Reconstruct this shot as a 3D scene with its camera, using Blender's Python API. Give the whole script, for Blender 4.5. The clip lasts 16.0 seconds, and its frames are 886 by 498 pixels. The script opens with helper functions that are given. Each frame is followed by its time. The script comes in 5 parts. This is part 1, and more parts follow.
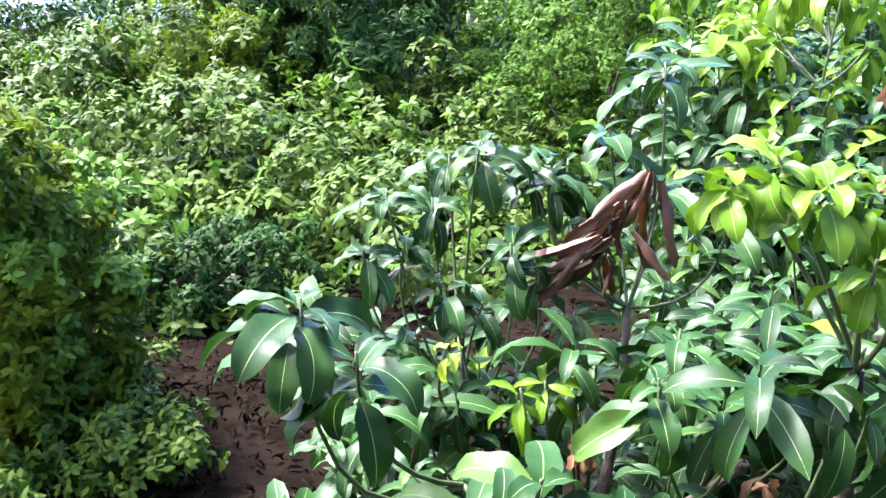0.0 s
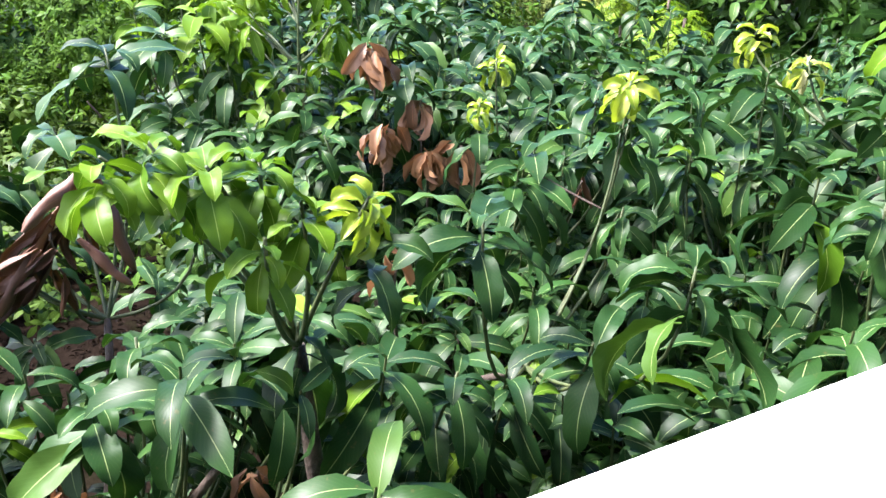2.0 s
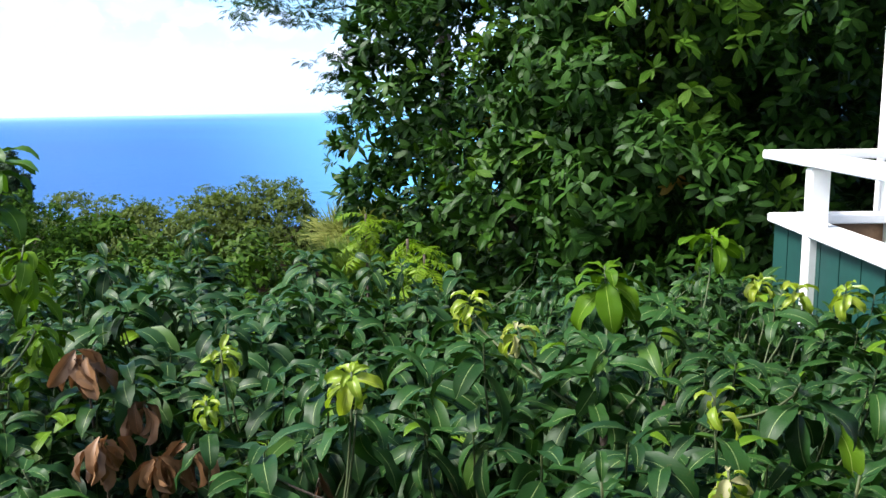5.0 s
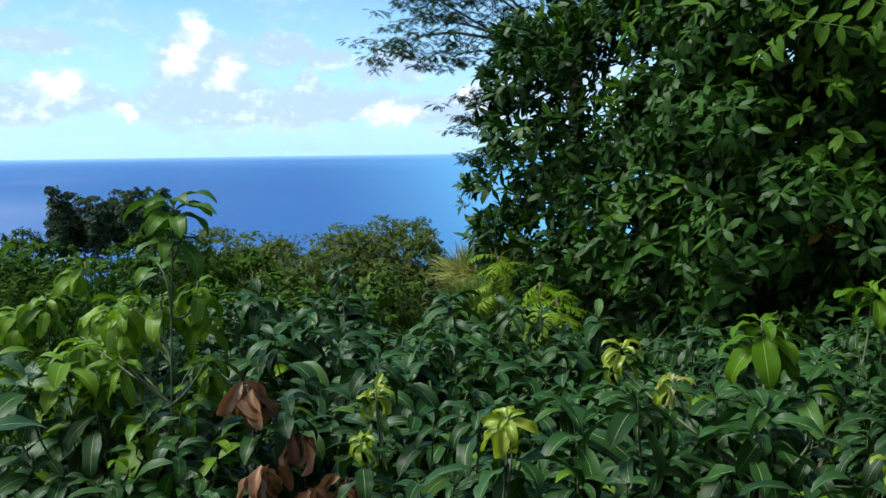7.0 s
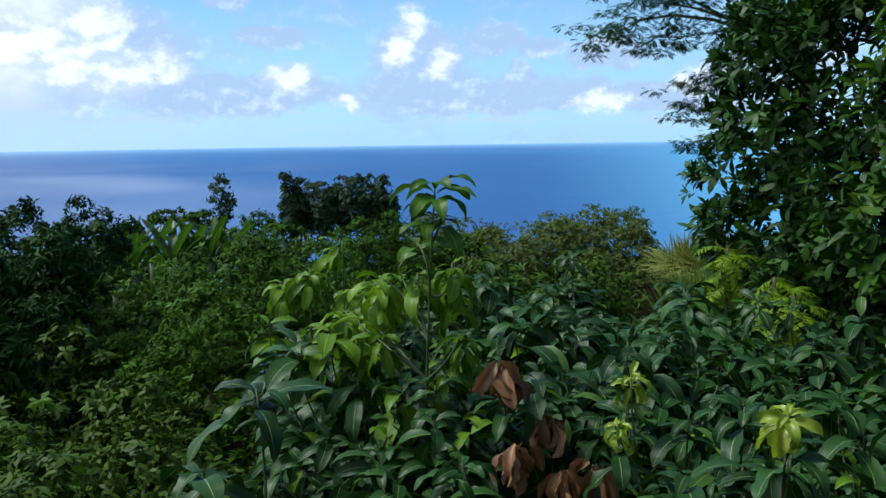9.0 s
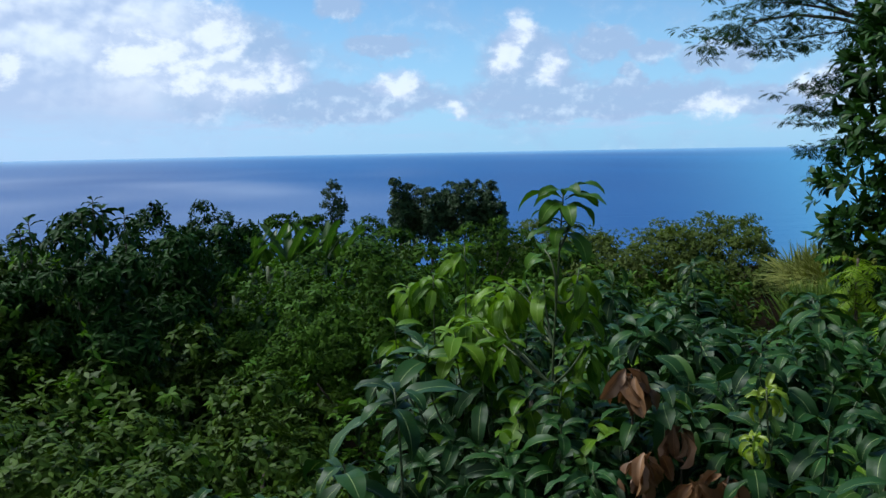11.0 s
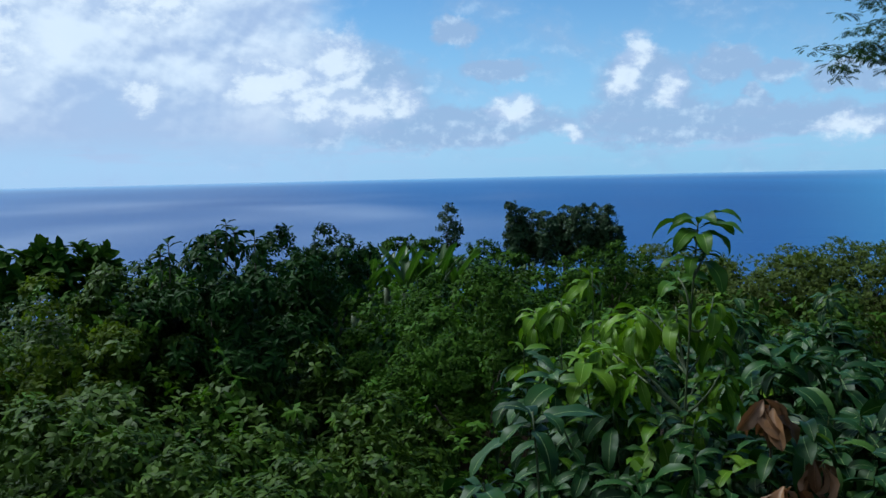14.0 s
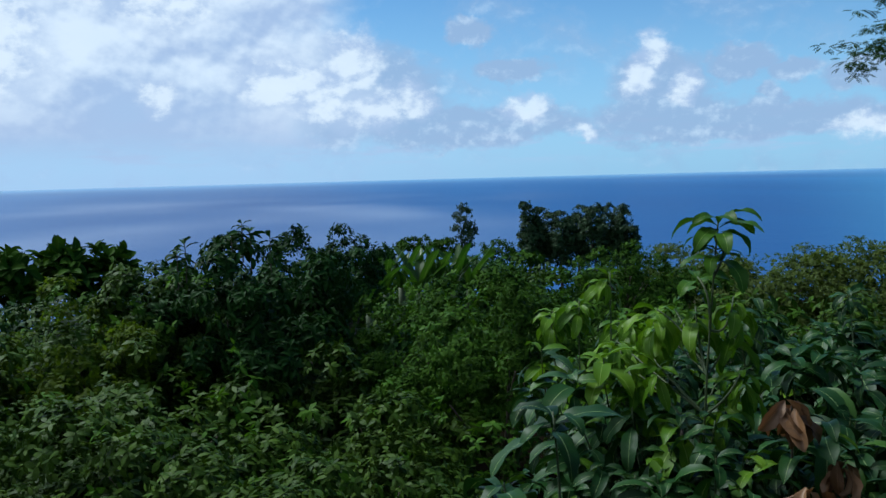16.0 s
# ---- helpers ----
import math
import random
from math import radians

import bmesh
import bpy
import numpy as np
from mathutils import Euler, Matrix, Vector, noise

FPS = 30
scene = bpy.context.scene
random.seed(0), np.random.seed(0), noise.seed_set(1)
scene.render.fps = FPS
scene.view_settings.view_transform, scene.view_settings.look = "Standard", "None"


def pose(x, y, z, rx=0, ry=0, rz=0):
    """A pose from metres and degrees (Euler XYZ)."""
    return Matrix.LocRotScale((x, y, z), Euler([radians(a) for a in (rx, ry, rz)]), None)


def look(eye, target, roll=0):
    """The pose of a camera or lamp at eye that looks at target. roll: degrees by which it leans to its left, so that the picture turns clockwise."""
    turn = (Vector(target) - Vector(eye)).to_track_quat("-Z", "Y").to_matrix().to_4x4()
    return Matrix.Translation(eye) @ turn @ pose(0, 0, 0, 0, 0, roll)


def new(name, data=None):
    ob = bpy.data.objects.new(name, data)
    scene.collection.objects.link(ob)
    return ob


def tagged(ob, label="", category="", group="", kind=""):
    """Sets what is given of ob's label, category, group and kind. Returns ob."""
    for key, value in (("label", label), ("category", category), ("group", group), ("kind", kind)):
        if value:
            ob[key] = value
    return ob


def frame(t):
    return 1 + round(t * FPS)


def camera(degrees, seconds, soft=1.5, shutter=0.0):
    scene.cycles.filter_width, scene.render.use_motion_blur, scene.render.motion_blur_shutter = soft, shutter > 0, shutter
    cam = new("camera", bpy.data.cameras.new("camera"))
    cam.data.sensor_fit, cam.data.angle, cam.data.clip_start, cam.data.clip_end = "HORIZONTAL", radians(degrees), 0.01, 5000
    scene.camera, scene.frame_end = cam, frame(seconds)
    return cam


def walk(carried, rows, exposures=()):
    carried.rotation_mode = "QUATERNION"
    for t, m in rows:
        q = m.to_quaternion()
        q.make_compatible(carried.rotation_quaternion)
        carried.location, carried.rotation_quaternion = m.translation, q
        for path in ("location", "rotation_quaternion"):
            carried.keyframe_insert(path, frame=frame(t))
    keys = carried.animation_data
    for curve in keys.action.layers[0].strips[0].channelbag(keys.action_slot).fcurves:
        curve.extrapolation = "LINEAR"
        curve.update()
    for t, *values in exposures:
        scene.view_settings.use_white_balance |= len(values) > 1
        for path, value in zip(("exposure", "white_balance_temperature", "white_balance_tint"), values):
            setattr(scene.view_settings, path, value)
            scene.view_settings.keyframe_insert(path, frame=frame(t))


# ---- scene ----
cam = camera(55.7, 16.0)
UNIT = 0.8                         # metres in one unit of the plan below
METRES, EYE, TILT, LEAN, TURN = 1.5 * UNIT, 3.3 * UNIT, -24.7, 0.75, 0.0
ROWS = [
    (0.0, 0.0, 0.0, 0.0, 0.0, 0.0, -0.0),
    (0.5, 0.054, 0.0176, -0.0109, -6.75, -1.12, 0.93),
    (1.0, 0.1052, 0.0359, -0.0229, -12.24, -3.36, 2.99),
    (1.5, 0.1838, 0.0436, -0.016, -18.57, -3.93, 6.9),
    (2.0, 0.278, 0.0367, -0.0061, -27.5, -3.13, 9.11),
    (2.5, 0.3551, 0.0427, -0.0024, -36.19, -2.22, 10.8),
    (3.0, 0.4099, 0.0323, 0.0225, -40.97, -0.9, 14.2),
    (3.5, 0.4298, 0.0068, 0.0575, -42.82, 2.29, 15.85),
    (4.0, 0.4388, 0.0016, 0.0956, -44.03, 5.9, 17.52),
    (6.5, 0.3733, 0.0065, 0.1366, -37.97, 11.9, 15.61),
    (7.0, 0.3412, 0.0118, 0.1483, -34.32, 13.83, 14.69),
    (7.5, 0.2992, 0.0325, 0.1565, -30.37, 14.57, 13.24),
    (8.0, 0.2673, 0.054, 0.1613, -27.33, 14.98, 12.04),
    (8.5, 0.2337, 0.0679, 0.1676, -24.05, 15.42, 10.65),
    (9.0, 0.2082, 0.0734, 0.1674, -20.9, 15.85, 9.47),
    (11.5, 0.1115, 0.0559, 0.1674, -11.37, 17.32, 6.83),
    (12.0, 0.0891, 0.0376, 0.168, -8.62, 17.49, 6.59),
    (12.5, 0.0661, 0.0059, 0.1676, -8.23, 19.22, 5.18),
    (13.0, 0.0595, 0.0027, 0.1602, -7.6, 19.0, 4.39),
    (13.5, 0.0506, 0.0079, 0.1602, -7.32, 19.49, 3.56),
    (14.0, 0.0536, 0.0061, 0.1593, -6.91, 19.46, 3.75),
    (14.5, 0.0462, 0.0094, 0.1605, -6.47, 19.53, 3.65),
    (15.0, 0.0448, 0.016, 0.1614, -6.57, 19.46, 3.55),
    (15.5, 0.043, 0.0157, 0.162, -6.41, 19.45, 3.52),
    (16.0, 0.0401, 0.0097, 0.1603, -5.96, 19.53, 3.55),
]
EXPOSURES = [(0.0, 3.26, 5680, 28), (1.5, 2.82, 5870, 26), (3.0, 2.28, 6030, 17), (4.2, 1.66, 6080, 12), (6.3, 0.72, 6000, 8), (7.0, 0.52, 5900, 7), (9.0, 0.19, 5720, 5),
             (11.5, -0.10, 5620, 4), (13.0, -0.20, 5440, 1), (16.0, -0.22, 5420, 1)]
walk(cam, [(t, pose(0, 0, EYE, TILT, LEAN, TURN) @ pose(METRES * x, METRES * y, METRES * z, 90 + pitch, roll, yaw)) for t, x, y, z, yaw, pitch, roll in ROWS], EXPOSURES)

# ---- world, sun ----
SUN_EL, SUN_AZ = 56, 311          # degrees; azimuth clockwise from +y
world = bpy.data.worlds.new("sky")
scene.world = world
world.use_nodes = True


class Nodes:
    """Short hand for building a node tree."""

    def __init__(self, tree):
        self.tree = tree
        tree.nodes.clear()

    def add(self, kind, inputs=None, **props):
        n = self.tree.nodes.new(kind)
        for k, v in props.items():
            setattr(n, k, v)
        for k, v in (inputs or {}).items():
            if isinstance(v, bpy.types.NodeSocket):
                self.tree.links.new(v, n.inputs[k])
            else:
                n.inputs[k].default_value = v
        return n

    def math(self, op, a, b=0.0, c=0.0, clamp=False):
        return self.add("ShaderNodeMath", {0: a, 1: b, 2: c}, operation=op, use_clamp=clamp).outputs[0]

    def mix(self, fac, a, b, blend="MIX"):
        n = self.add("ShaderNodeMix", {0: fac, 6: a, 7: b}, data_type="RGBA", blend_type=blend)
        return n.outputs[2]

    def ramp(self, fac, stops):
        n = self.add("ShaderNodeValToRGB", {0: fac})
        e = n.color_ramp.elements
        while len(e) > 1:
            e.remove(e[0])
        e[0].position, e[0].color = stops[0][0], (*stops[0][1], 1)
        for p, c in stops[1:]:
            e.new(p).color = (*c, 1)
        return n.outputs[0]

    def step(self, x, lo, hi):
        return self.add("ShaderNodeMapRange", {0: x, 1: lo, 2: hi, 3: 0.0, 4: 1.0}, interpolation_type="SMOOTHSTEP").outputs[0]

    def noise(self, vec, scale, detail=4.0, rough=0.55, dist=0.0):
        return self.add("ShaderNodeTexNoise", {"Vector": vec, "Scale": scale, "Detail": detail, "Roughness": rough, "Distortion": dist}).outputs[0]


# cumulus over the sea: azimuth and elevation of the middle, half width and half height, in degrees
HEAPS = [(0.9, 7.6, 3.4, 3.2), (-1.2, 5.2, 4.2, 2.6), (2.6, 4.6, 3.4, 2.4), (5.1, 4.9, 2.0, 1.9), (-4.2, 6.2, 3.4, 2.6), (20.7, 7.5, 1.7, 1.7), (20.1, 5.7, 1.5, 1.9), (22.9, 5.0, 1.6, 1.7),
         (12.5, 4.3, 2.0, 1.5), (16.7, 2.6, 1.3, 0.9), (33.5, 2.2, 3.0, 1.2), (-11.4, 5.1, 2.2, 1.5), (-20.5, 8.6, 4.5, 5.0), (-11.5, 11.5, 6.5, 2.6), (40.0, 3.6, 3.0, 1.4)]
DECKS = [(8.0, 3.0, 9.0, 1.5), (24.0, 2.8, 10.0, 1.4), (38.0, 2.6, 8.0, 1.3), (1.0, 5.6, 7.5, 4.2), (21.3, 5.0, 4.0, 3.4), (11.9, 6.9, 2.9, 1.0), (26.3, 6.6, 3.0, 1.3), (29.3, 6.0, 2.0, 1.0), (33.6, 5.4, 3.4, 1.2), (28.3, 4.4, 1.2, 0.9), (21.5, 3.4, 6.0, 2.0), (29.5, 3.0, 6.0, 1.5), (13.0, 3.2, 5.5, 1.5), (6.0, 3.0, 6.0, 1.6), (8.8, 9.3, 2.0, 1.2), (44.0, 4.5, 5.0, 1.6)]


def build_sky():
    n = Nodes(world.node_tree)
    sky = n.add("ShaderNodeTexSky", sky_type="NISHITA", sun_disc=False, sun_elevation=radians(SUN_EL), sun_rotation=radians(SUN_AZ),
                air_density=1.0, dust_density=0.6, ozone_density=1.5, altitude=50.0)
    co = n.add("ShaderNodeTexCoord").outputs["Generated"]
    sep = n.add("ShaderNodeSeparateXYZ", {0: co})
    x, y, z = sep.outputs
    flat = n.add("ShaderNodeCombineXYZ", {0: x, 1: y, 2: n.math("MULTIPLY", z, 1.35)}).outputs[0]
    lower = n.add("ShaderNodeVectorMath", {0: flat, 1: (0.004, 0.0, -0.011)}, operation="ADD").outputs[0]
    puff = n.noise(flat, 11.0, 9.0, 0.60, 0.15)
    soft = n.noise(flat, 5.0, 5.0, 0.5)
    fine = n.noise(flat, 26.0, 8.0, 0.60, 0.1)
    relief = n.math("SUBTRACT", fine, n.noise(lower, 26.0, 8.0, 0.60, 0.1))
    swell = n.math("SUBTRACT", puff, n.noise(lower, 11.0, 9.0, 0.60, 0.15))
    billow = n.add("ShaderNodeTexVoronoi", {"Vector": n.add("ShaderNodeVectorMath", {0: flat, 1: n.add("ShaderNodeVectorMath", {0: n.add("ShaderNodeTexNoise", {"Vector": flat, "Scale": 30.0, "Detail": 4.0}).outputs["Color"], 1: (0.03, 0.03, 0.03)}, operation="MULTIPLY").outputs[0]}, operation="ADD").outputs[0], "Scale": 34.0, "Smoothness": 0.6}, feature="SMOOTH_F1").outputs["Distance"]

    # where a direction lies, in degrees, a little blown about
    stir = n.add("ShaderNodeVectorMath", {0: n.add("ShaderNodeTexNoise", {"Vector": flat, "Scale": 24.0, "Detail": 7.0, "Roughness": 0.58}).outputs["Color"], 1: (0.5, 0.5, 0.5)}, operation="SUBTRACT").outputs[0]
    stir = n.add("ShaderNodeVectorMath", {0: stir, 1: (3.0, 2.6, 0.0)}, operation="MULTIPLY").outputs[0]
    az = n.math("MULTIPLY", n.math("ARCTAN2", x, y), 57.2958)
    el = n.math("MULTIPLY", n.math("ARCSINE", z), 57.2958)
    at = n.add("ShaderNodeVectorMath", {0: n.add("ShaderNodeCombineXYZ", {0: az, 1: el, 2: 0.0}).outputs[0], 1: stir}, operation="ADD").outputs[0]

    def gathered(blobs):
        best = None
        for a, e, w, h in blobs:
            d = n.add("ShaderNodeVectorMath", {0: at, 1: (a, e, 0.0)}, operation="SUBTRACT").outputs[0]
            d = n.add("ShaderNodeVectorMath", {0: d, 1: (1 / w, 1 / h, 0.0)}, operation="MULTIPLY").outputs[0]
            d = n.math("SUBTRACT", 1.0, n.add("ShaderNodeVectorMath", {0: d}, operation="LENGTH").outputs["Value"])
            best = d if best is None else n.math("MAXIMUM", best, d)
        return n.math("MAXIMUM", best, 0.0)

    heap, deck = gathered(HEAPS), gathered(DECKS)
    # the broad bank in the north-west, its edge leaning over the open sky
    edge = n.math("ADD", az, n.math("MULTIPLY", n.math("SUBTRACT", n.noise(flat, 10.0, 6.0, 0.52), 0.5), 14.0))
    bank = n.math("MULTIPLY", n.step(n.math("ADD", edge, n.math("MULTIPLY", el, 0.2)), 5.0, -2.2), n.step(el, 0.6, 3.4))
    low = n.math("MULTIPLY", n.step(el, 0.3, 1.6), n.step(el, 4.6, 2.6))

    haze = n.math("MULTIPLY", n.step(z, 0.30, 0.0), 0.74)
    tint = n.mix(1.0, sky.outputs[0], (0.70, 1.03, 1.32, 1), "MULTIPLY")
    color = n.mix(haze, tint, (5.9, 9.0, 11.7, 1))
    mist = n.math("MULTIPLY", n.math("MULTIPLY", n.step(az, 24.0, -12.0), n.step(z, 0.15, 0.0)), n.math("ADD", 0.25, n.math("MULTIPLY", puff, 0.8)))
    color = n.mix(mist, color, (7.0, 8.4, 10.9, 1))
    streak = n.step(n.noise(n.add("ShaderNodeCombineXYZ", {0: x, 1: y, 2: n.math("MULTIPLY", z, 6.0)}).outputs[0], 14.0, 6.0, 0.6), 0.46, 0.66)
    color = n.mix(n.math("MULTIPLY", n.math("MULTIPLY", low, streak), 0.6), color, (6.8, 7.6, 9.8, 1))
    # flat grey clouds
    thick = n.step(n.math("ADD", deck, n.math("MULTIPLY", n.math("SUBTRACT", puff, 0.5), 1.05)), -0.06, 0.40)
    deck_tone = n.mix(n.step(n.math("ADD", swell, n.math("MULTIPLY", relief, 0.6)), -0.02, 0.22), (5.2, 6.4, 8.6, 1), (8.9, 9.7, 11.0, 1))
    color = n.mix(n.math("MULTIPLY", thick, 0.86), color, deck_tone)
    # the bank
    lumps = n.math("SUBTRACT", n.noise(flat, 8.0, 5.0, 0.5), n.noise(lower, 8.0, 5.0, 0.5))
    glow = n.step(n.math("ADD", n.math("MULTIPLY", lumps, 3.2), n.math("ADD", n.math("MULTIPLY", soft, 1.3), n.math("MULTIPLY", el, 0.012))), 0.46, 1.0)
    bank_tone = n.mix(n.math("MULTIPLY", glow, n.step(el, 0.5, 7.0)), (6.4, 7.3, 9.5, 1), (11.2, 11.4, 12.0, 1))
    color = n.mix(n.math("MULTIPLY", bank, n.math("ADD", 0.70, n.math("MULTIPLY", soft, 0.5)), clamp=True), color, bank_tone)
    # heaped clouds with lit heads
    body = n.math("ADD", n.math("MULTIPLY", heap, 0.95), n.math("ADD", n.math("MULTIPLY", n.math("SUBTRACT", fine, 0.5), 0.8), n.math("MULTIPLY", n.math("SUBTRACT", puff, 0.5), 0.5)))
    solid = n.math("MULTIPLY", n.step(body, 0.04, 0.62), n.step(heap, 0.0, 0.16))
    lit = n.math("ADD", n.math("MULTIPLY", relief, 2.2), n.math("ADD", n.math("MULTIPLY", swell, 2.2), n.math("SUBTRACT", n.math("MULTIPLY", heap, 0.75), n.math("MULTIPLY", billow, 0.55))))
    heap_tone = n.mix(n.step(lit, -0.24, 0.52), (6.9, 7.8, 9.9, 1), (11.9, 11.9, 12.1, 1))
    color = n.mix(n.math("MULTIPLY", solid, 0.84), color, heap_tone)
    bg = n.add("ShaderNodeBackground", {0: color, 1: 0.085})
    n.add("ShaderNodeOutputWorld", {0: bg.outputs[0]})


build_sky()
sun = new("sun", bpy.data.lights.new("sun", "SUN"))
sun.data.energy, sun.data.angle, sun.data.color = 4.7, radians(17), (1.0, 0.94, 0.83)
sa, se = radians(SUN_AZ), radians(SUN_EL)
sun.matrix_world = look((60 * math.sin(sa) * math.cos(se), 60 * math.cos(sa) * math.cos(se), 60 * math.sin(se)), (0, 0, 0))


# ---- materials ----
def material(name):
    m = bpy.data.materials.new(name)
    m.use_nodes = True
    return m, Nodes(m.node_tree)


def leaf_material(name, dark, light, rib, rough=0.34, glow=0.2, spots=0.0, ribs=14.0, shine=0.4, yellowing=0.0, midrib=0.55, through_tint=(1.25, 1.35, 0.55)):
    """A leaf blade: midrib and side veins from its own u, v; two greens by leaf; blotches; light passing through."""
    m, n = material(name)
    uv = n.add("ShaderNodeUVMap", uv_map="blade").outputs[0]
    s = n.add("ShaderNodeSeparateXYZ", {0: uv})
    u, v = s.outputs[0], s.outputs[1]
    off = n.math("ABSOLUTE", n.math("SUBTRACT", u, 0.5))
    rand = n.math("FRACT", n.math("ADD", n.add("ShaderNodeObjectInfo").outputs["Random"], n.add("ShaderNodeNewGeometry").outputs["Random Per Island"]))
    pos = n.add("ShaderNodeTexCoord").outputs["Object"]
    patch = n.noise(pos, 9.0, 3.0)
    clump = n.step(n.noise(n.add("ShaderNodeNewGeometry").outputs["Position"], 1.3, 2.0), 0.32, 0.68)
    hue = n.math("ADD", n.math("ADD", n.math("MULTIPLY", rand, 0.55), n.math("MULTIPLY", patch, 0.2)), n.math("MULTIPLY", clump, 0.3), clamp=True)
    base = n.mix(hue, (*dark, 1), (*light, 1))
    base = n.mix(1.0, base, (0.50, 0.53, 0.52, 1), "MULTIPLY")
    if yellowing:
        base = n.mix(n.math("MULTIPLY", n.step(rand, 1 - yellowing, 1 - yellowing * 0.7), 0.5), base, (0.055, 0.11, 0.012, 1))
    wave = n.math("SINE", n.math("MULTIPLY", n.math("SUBTRACT", v, n.math("MULTIPLY", off, 0.55)), ribs * 6.283))
    vein = n.step(wave, 0.80, 1.0)
    mid = n.step(off, 0.014 + 0.010 * midrib, 0.004)
    base = n.mix(n.math("MULTIPLY", vein, 0.015), base, (*rib, 1))
    base = n.mix(n.math("MULTIPLY", mid, midrib), base, (*rib, 1))
    if spots:
        blot = n.step(n.noise(pos, 60.0, 3.0, 0.6), 0.62, 0.72)
        base = n.mix(n.math("MULTIPLY", blot, spots), base, (0.11, 0.07, 0.025, 1))
    high = n.math("SUBTRACT", n.math("MULTIPLY", n.math("SINE", n.math("MULTIPLY", n.math("SUBTRACT", v, n.math("MULTIPLY", off, 0.55)), ribs * 6.283)), 0.13), n.math("MULTIPLY", mid, 1.5))
    bump = n.add("ShaderNodeBump", {"Height": high, "Strength": 0.06, "Distance": 0.003}).outputs[0]
    gloss = n.math("ADD", rough, n.math("MULTIPLY", n.noise(pos, 40.0, 2.0), 0.14))
    skin = n.add("ShaderNodeBsdfPrincipled", {"Base Color": base, "Roughness": gloss, "Normal": bump, "Specular IOR Level": shine})
    thru = n.add("ShaderNodeBsdfTranslucent", {0: n.mix(1.0, base, (*through_tint, 1), "MULTIPLY"), "Normal": bump})
    both = n.add("ShaderNodeMixShader", {0: glow, 1: skin.outputs[0], 2: thru.outputs[0]})
    n.add("ShaderNodeOutputMaterial", {0: both.outputs[0]})
    return m


def plain_material(name, a, b, scale=12.0, rough=0.6, bump=0.3, dist=0.01, third=None):
    """Two tones mixed by coarse and fine noise, with relief."""
    m, n = material(name)
    pos = n.add("ShaderNodeTexCoord").outputs["Object"]
    coarse, fine = n.noise(pos, scale, 5.0, 0.6), n.noise(pos, scale * 7, 4.0, 0.65)
    f = n.step(n.math("ADD", n.math("MULTIPLY", coarse, 0.65), n.math("MULTIPLY", fine, 0.35)), 0.36, 0.64)
    base = n.mix(f, (*a, 1), (*b, 1))
    if third:
        base = n.mix(n.step(n.noise(pos, scale * 0.3, 3.0), 0.52, 0.66), base, (*third, 1))
    nb = n.add("ShaderNodeBump", {"Height": fine, "Strength": bump, "Distance": dist}).outputs[0]
    skin = n.add("ShaderNodeBsdfPrincipled", {"Base Color": base, "Roughness": rough, "Normal": nb, "Specular IOR Level": 0.5 if rough < 0.9 else 0.0})
    n.add("ShaderNodeOutputMaterial", {0: skin.outputs[0]})
    return m


def sea_material():
    m, n = material("sea_water")
    pos = n.add("ShaderNodeTexCoord").outputs["Object"]
    s = n.add("ShaderNodeSeparateXYZ", {0: pos})
    swell = n.noise(n.add("ShaderNodeMapping", {0: pos, 3: (1, 2.2, 1)}).outputs[0], 0.05, 6.0, 0.62)
    patch = n.noise(n.add("ShaderNodeMapping", {0: pos, 3: (1, 0.35, 1)}).outputs[0], 0.0012, 4.0)
    # noise that breaks up the glare painted into the colour below
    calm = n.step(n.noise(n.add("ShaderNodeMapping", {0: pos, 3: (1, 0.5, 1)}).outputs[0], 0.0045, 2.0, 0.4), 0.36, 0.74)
    rightward = n.step(n.math("DIVIDE", s.outputs[0], n.math("ADD", n.math("ABSOLUTE", s.outputs[1]), 30.0)), 0.48, 1.0)
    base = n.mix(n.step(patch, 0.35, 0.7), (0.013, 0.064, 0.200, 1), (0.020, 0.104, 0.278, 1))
    # paler cyan towards the right
    base = n.mix(rightward, base, (0.10, 0.31, 0.49, 1))
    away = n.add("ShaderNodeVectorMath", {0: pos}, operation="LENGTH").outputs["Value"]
    # haze towards the horizon, painted into the water colour by distance
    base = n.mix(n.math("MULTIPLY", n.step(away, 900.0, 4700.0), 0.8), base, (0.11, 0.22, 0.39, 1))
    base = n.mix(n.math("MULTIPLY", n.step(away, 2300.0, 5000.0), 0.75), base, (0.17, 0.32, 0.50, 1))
    # soft cloud glare on the left water, put into its base colour
    glare = n.math("MULTIPLY", n.math("MULTIPLY", calm, n.step(n.math("DIVIDE", s.outputs[0], s.outputs[1]), 0.34, 0.06)), n.step(s.outputs[1], 1500.0, 700.0))
    base = n.mix(n.math("MULTIPLY", glare, 0.7), base, (0.22, 0.27, 0.38, 1))
    nb = n.add("ShaderNodeBump", {"Height": swell, "Strength": 0.5, "Distance": 1.2}).outputs[0]
    skin = n.add("ShaderNodeBsdfPrincipled", {"Base Color": base, "Roughness": 0.42, "Normal": nb, "IOR": 1.33, "Specular IOR Level": 0.22})
    n.add("ShaderNodeOutputMaterial", {0: skin.outputs[0]})
    return m


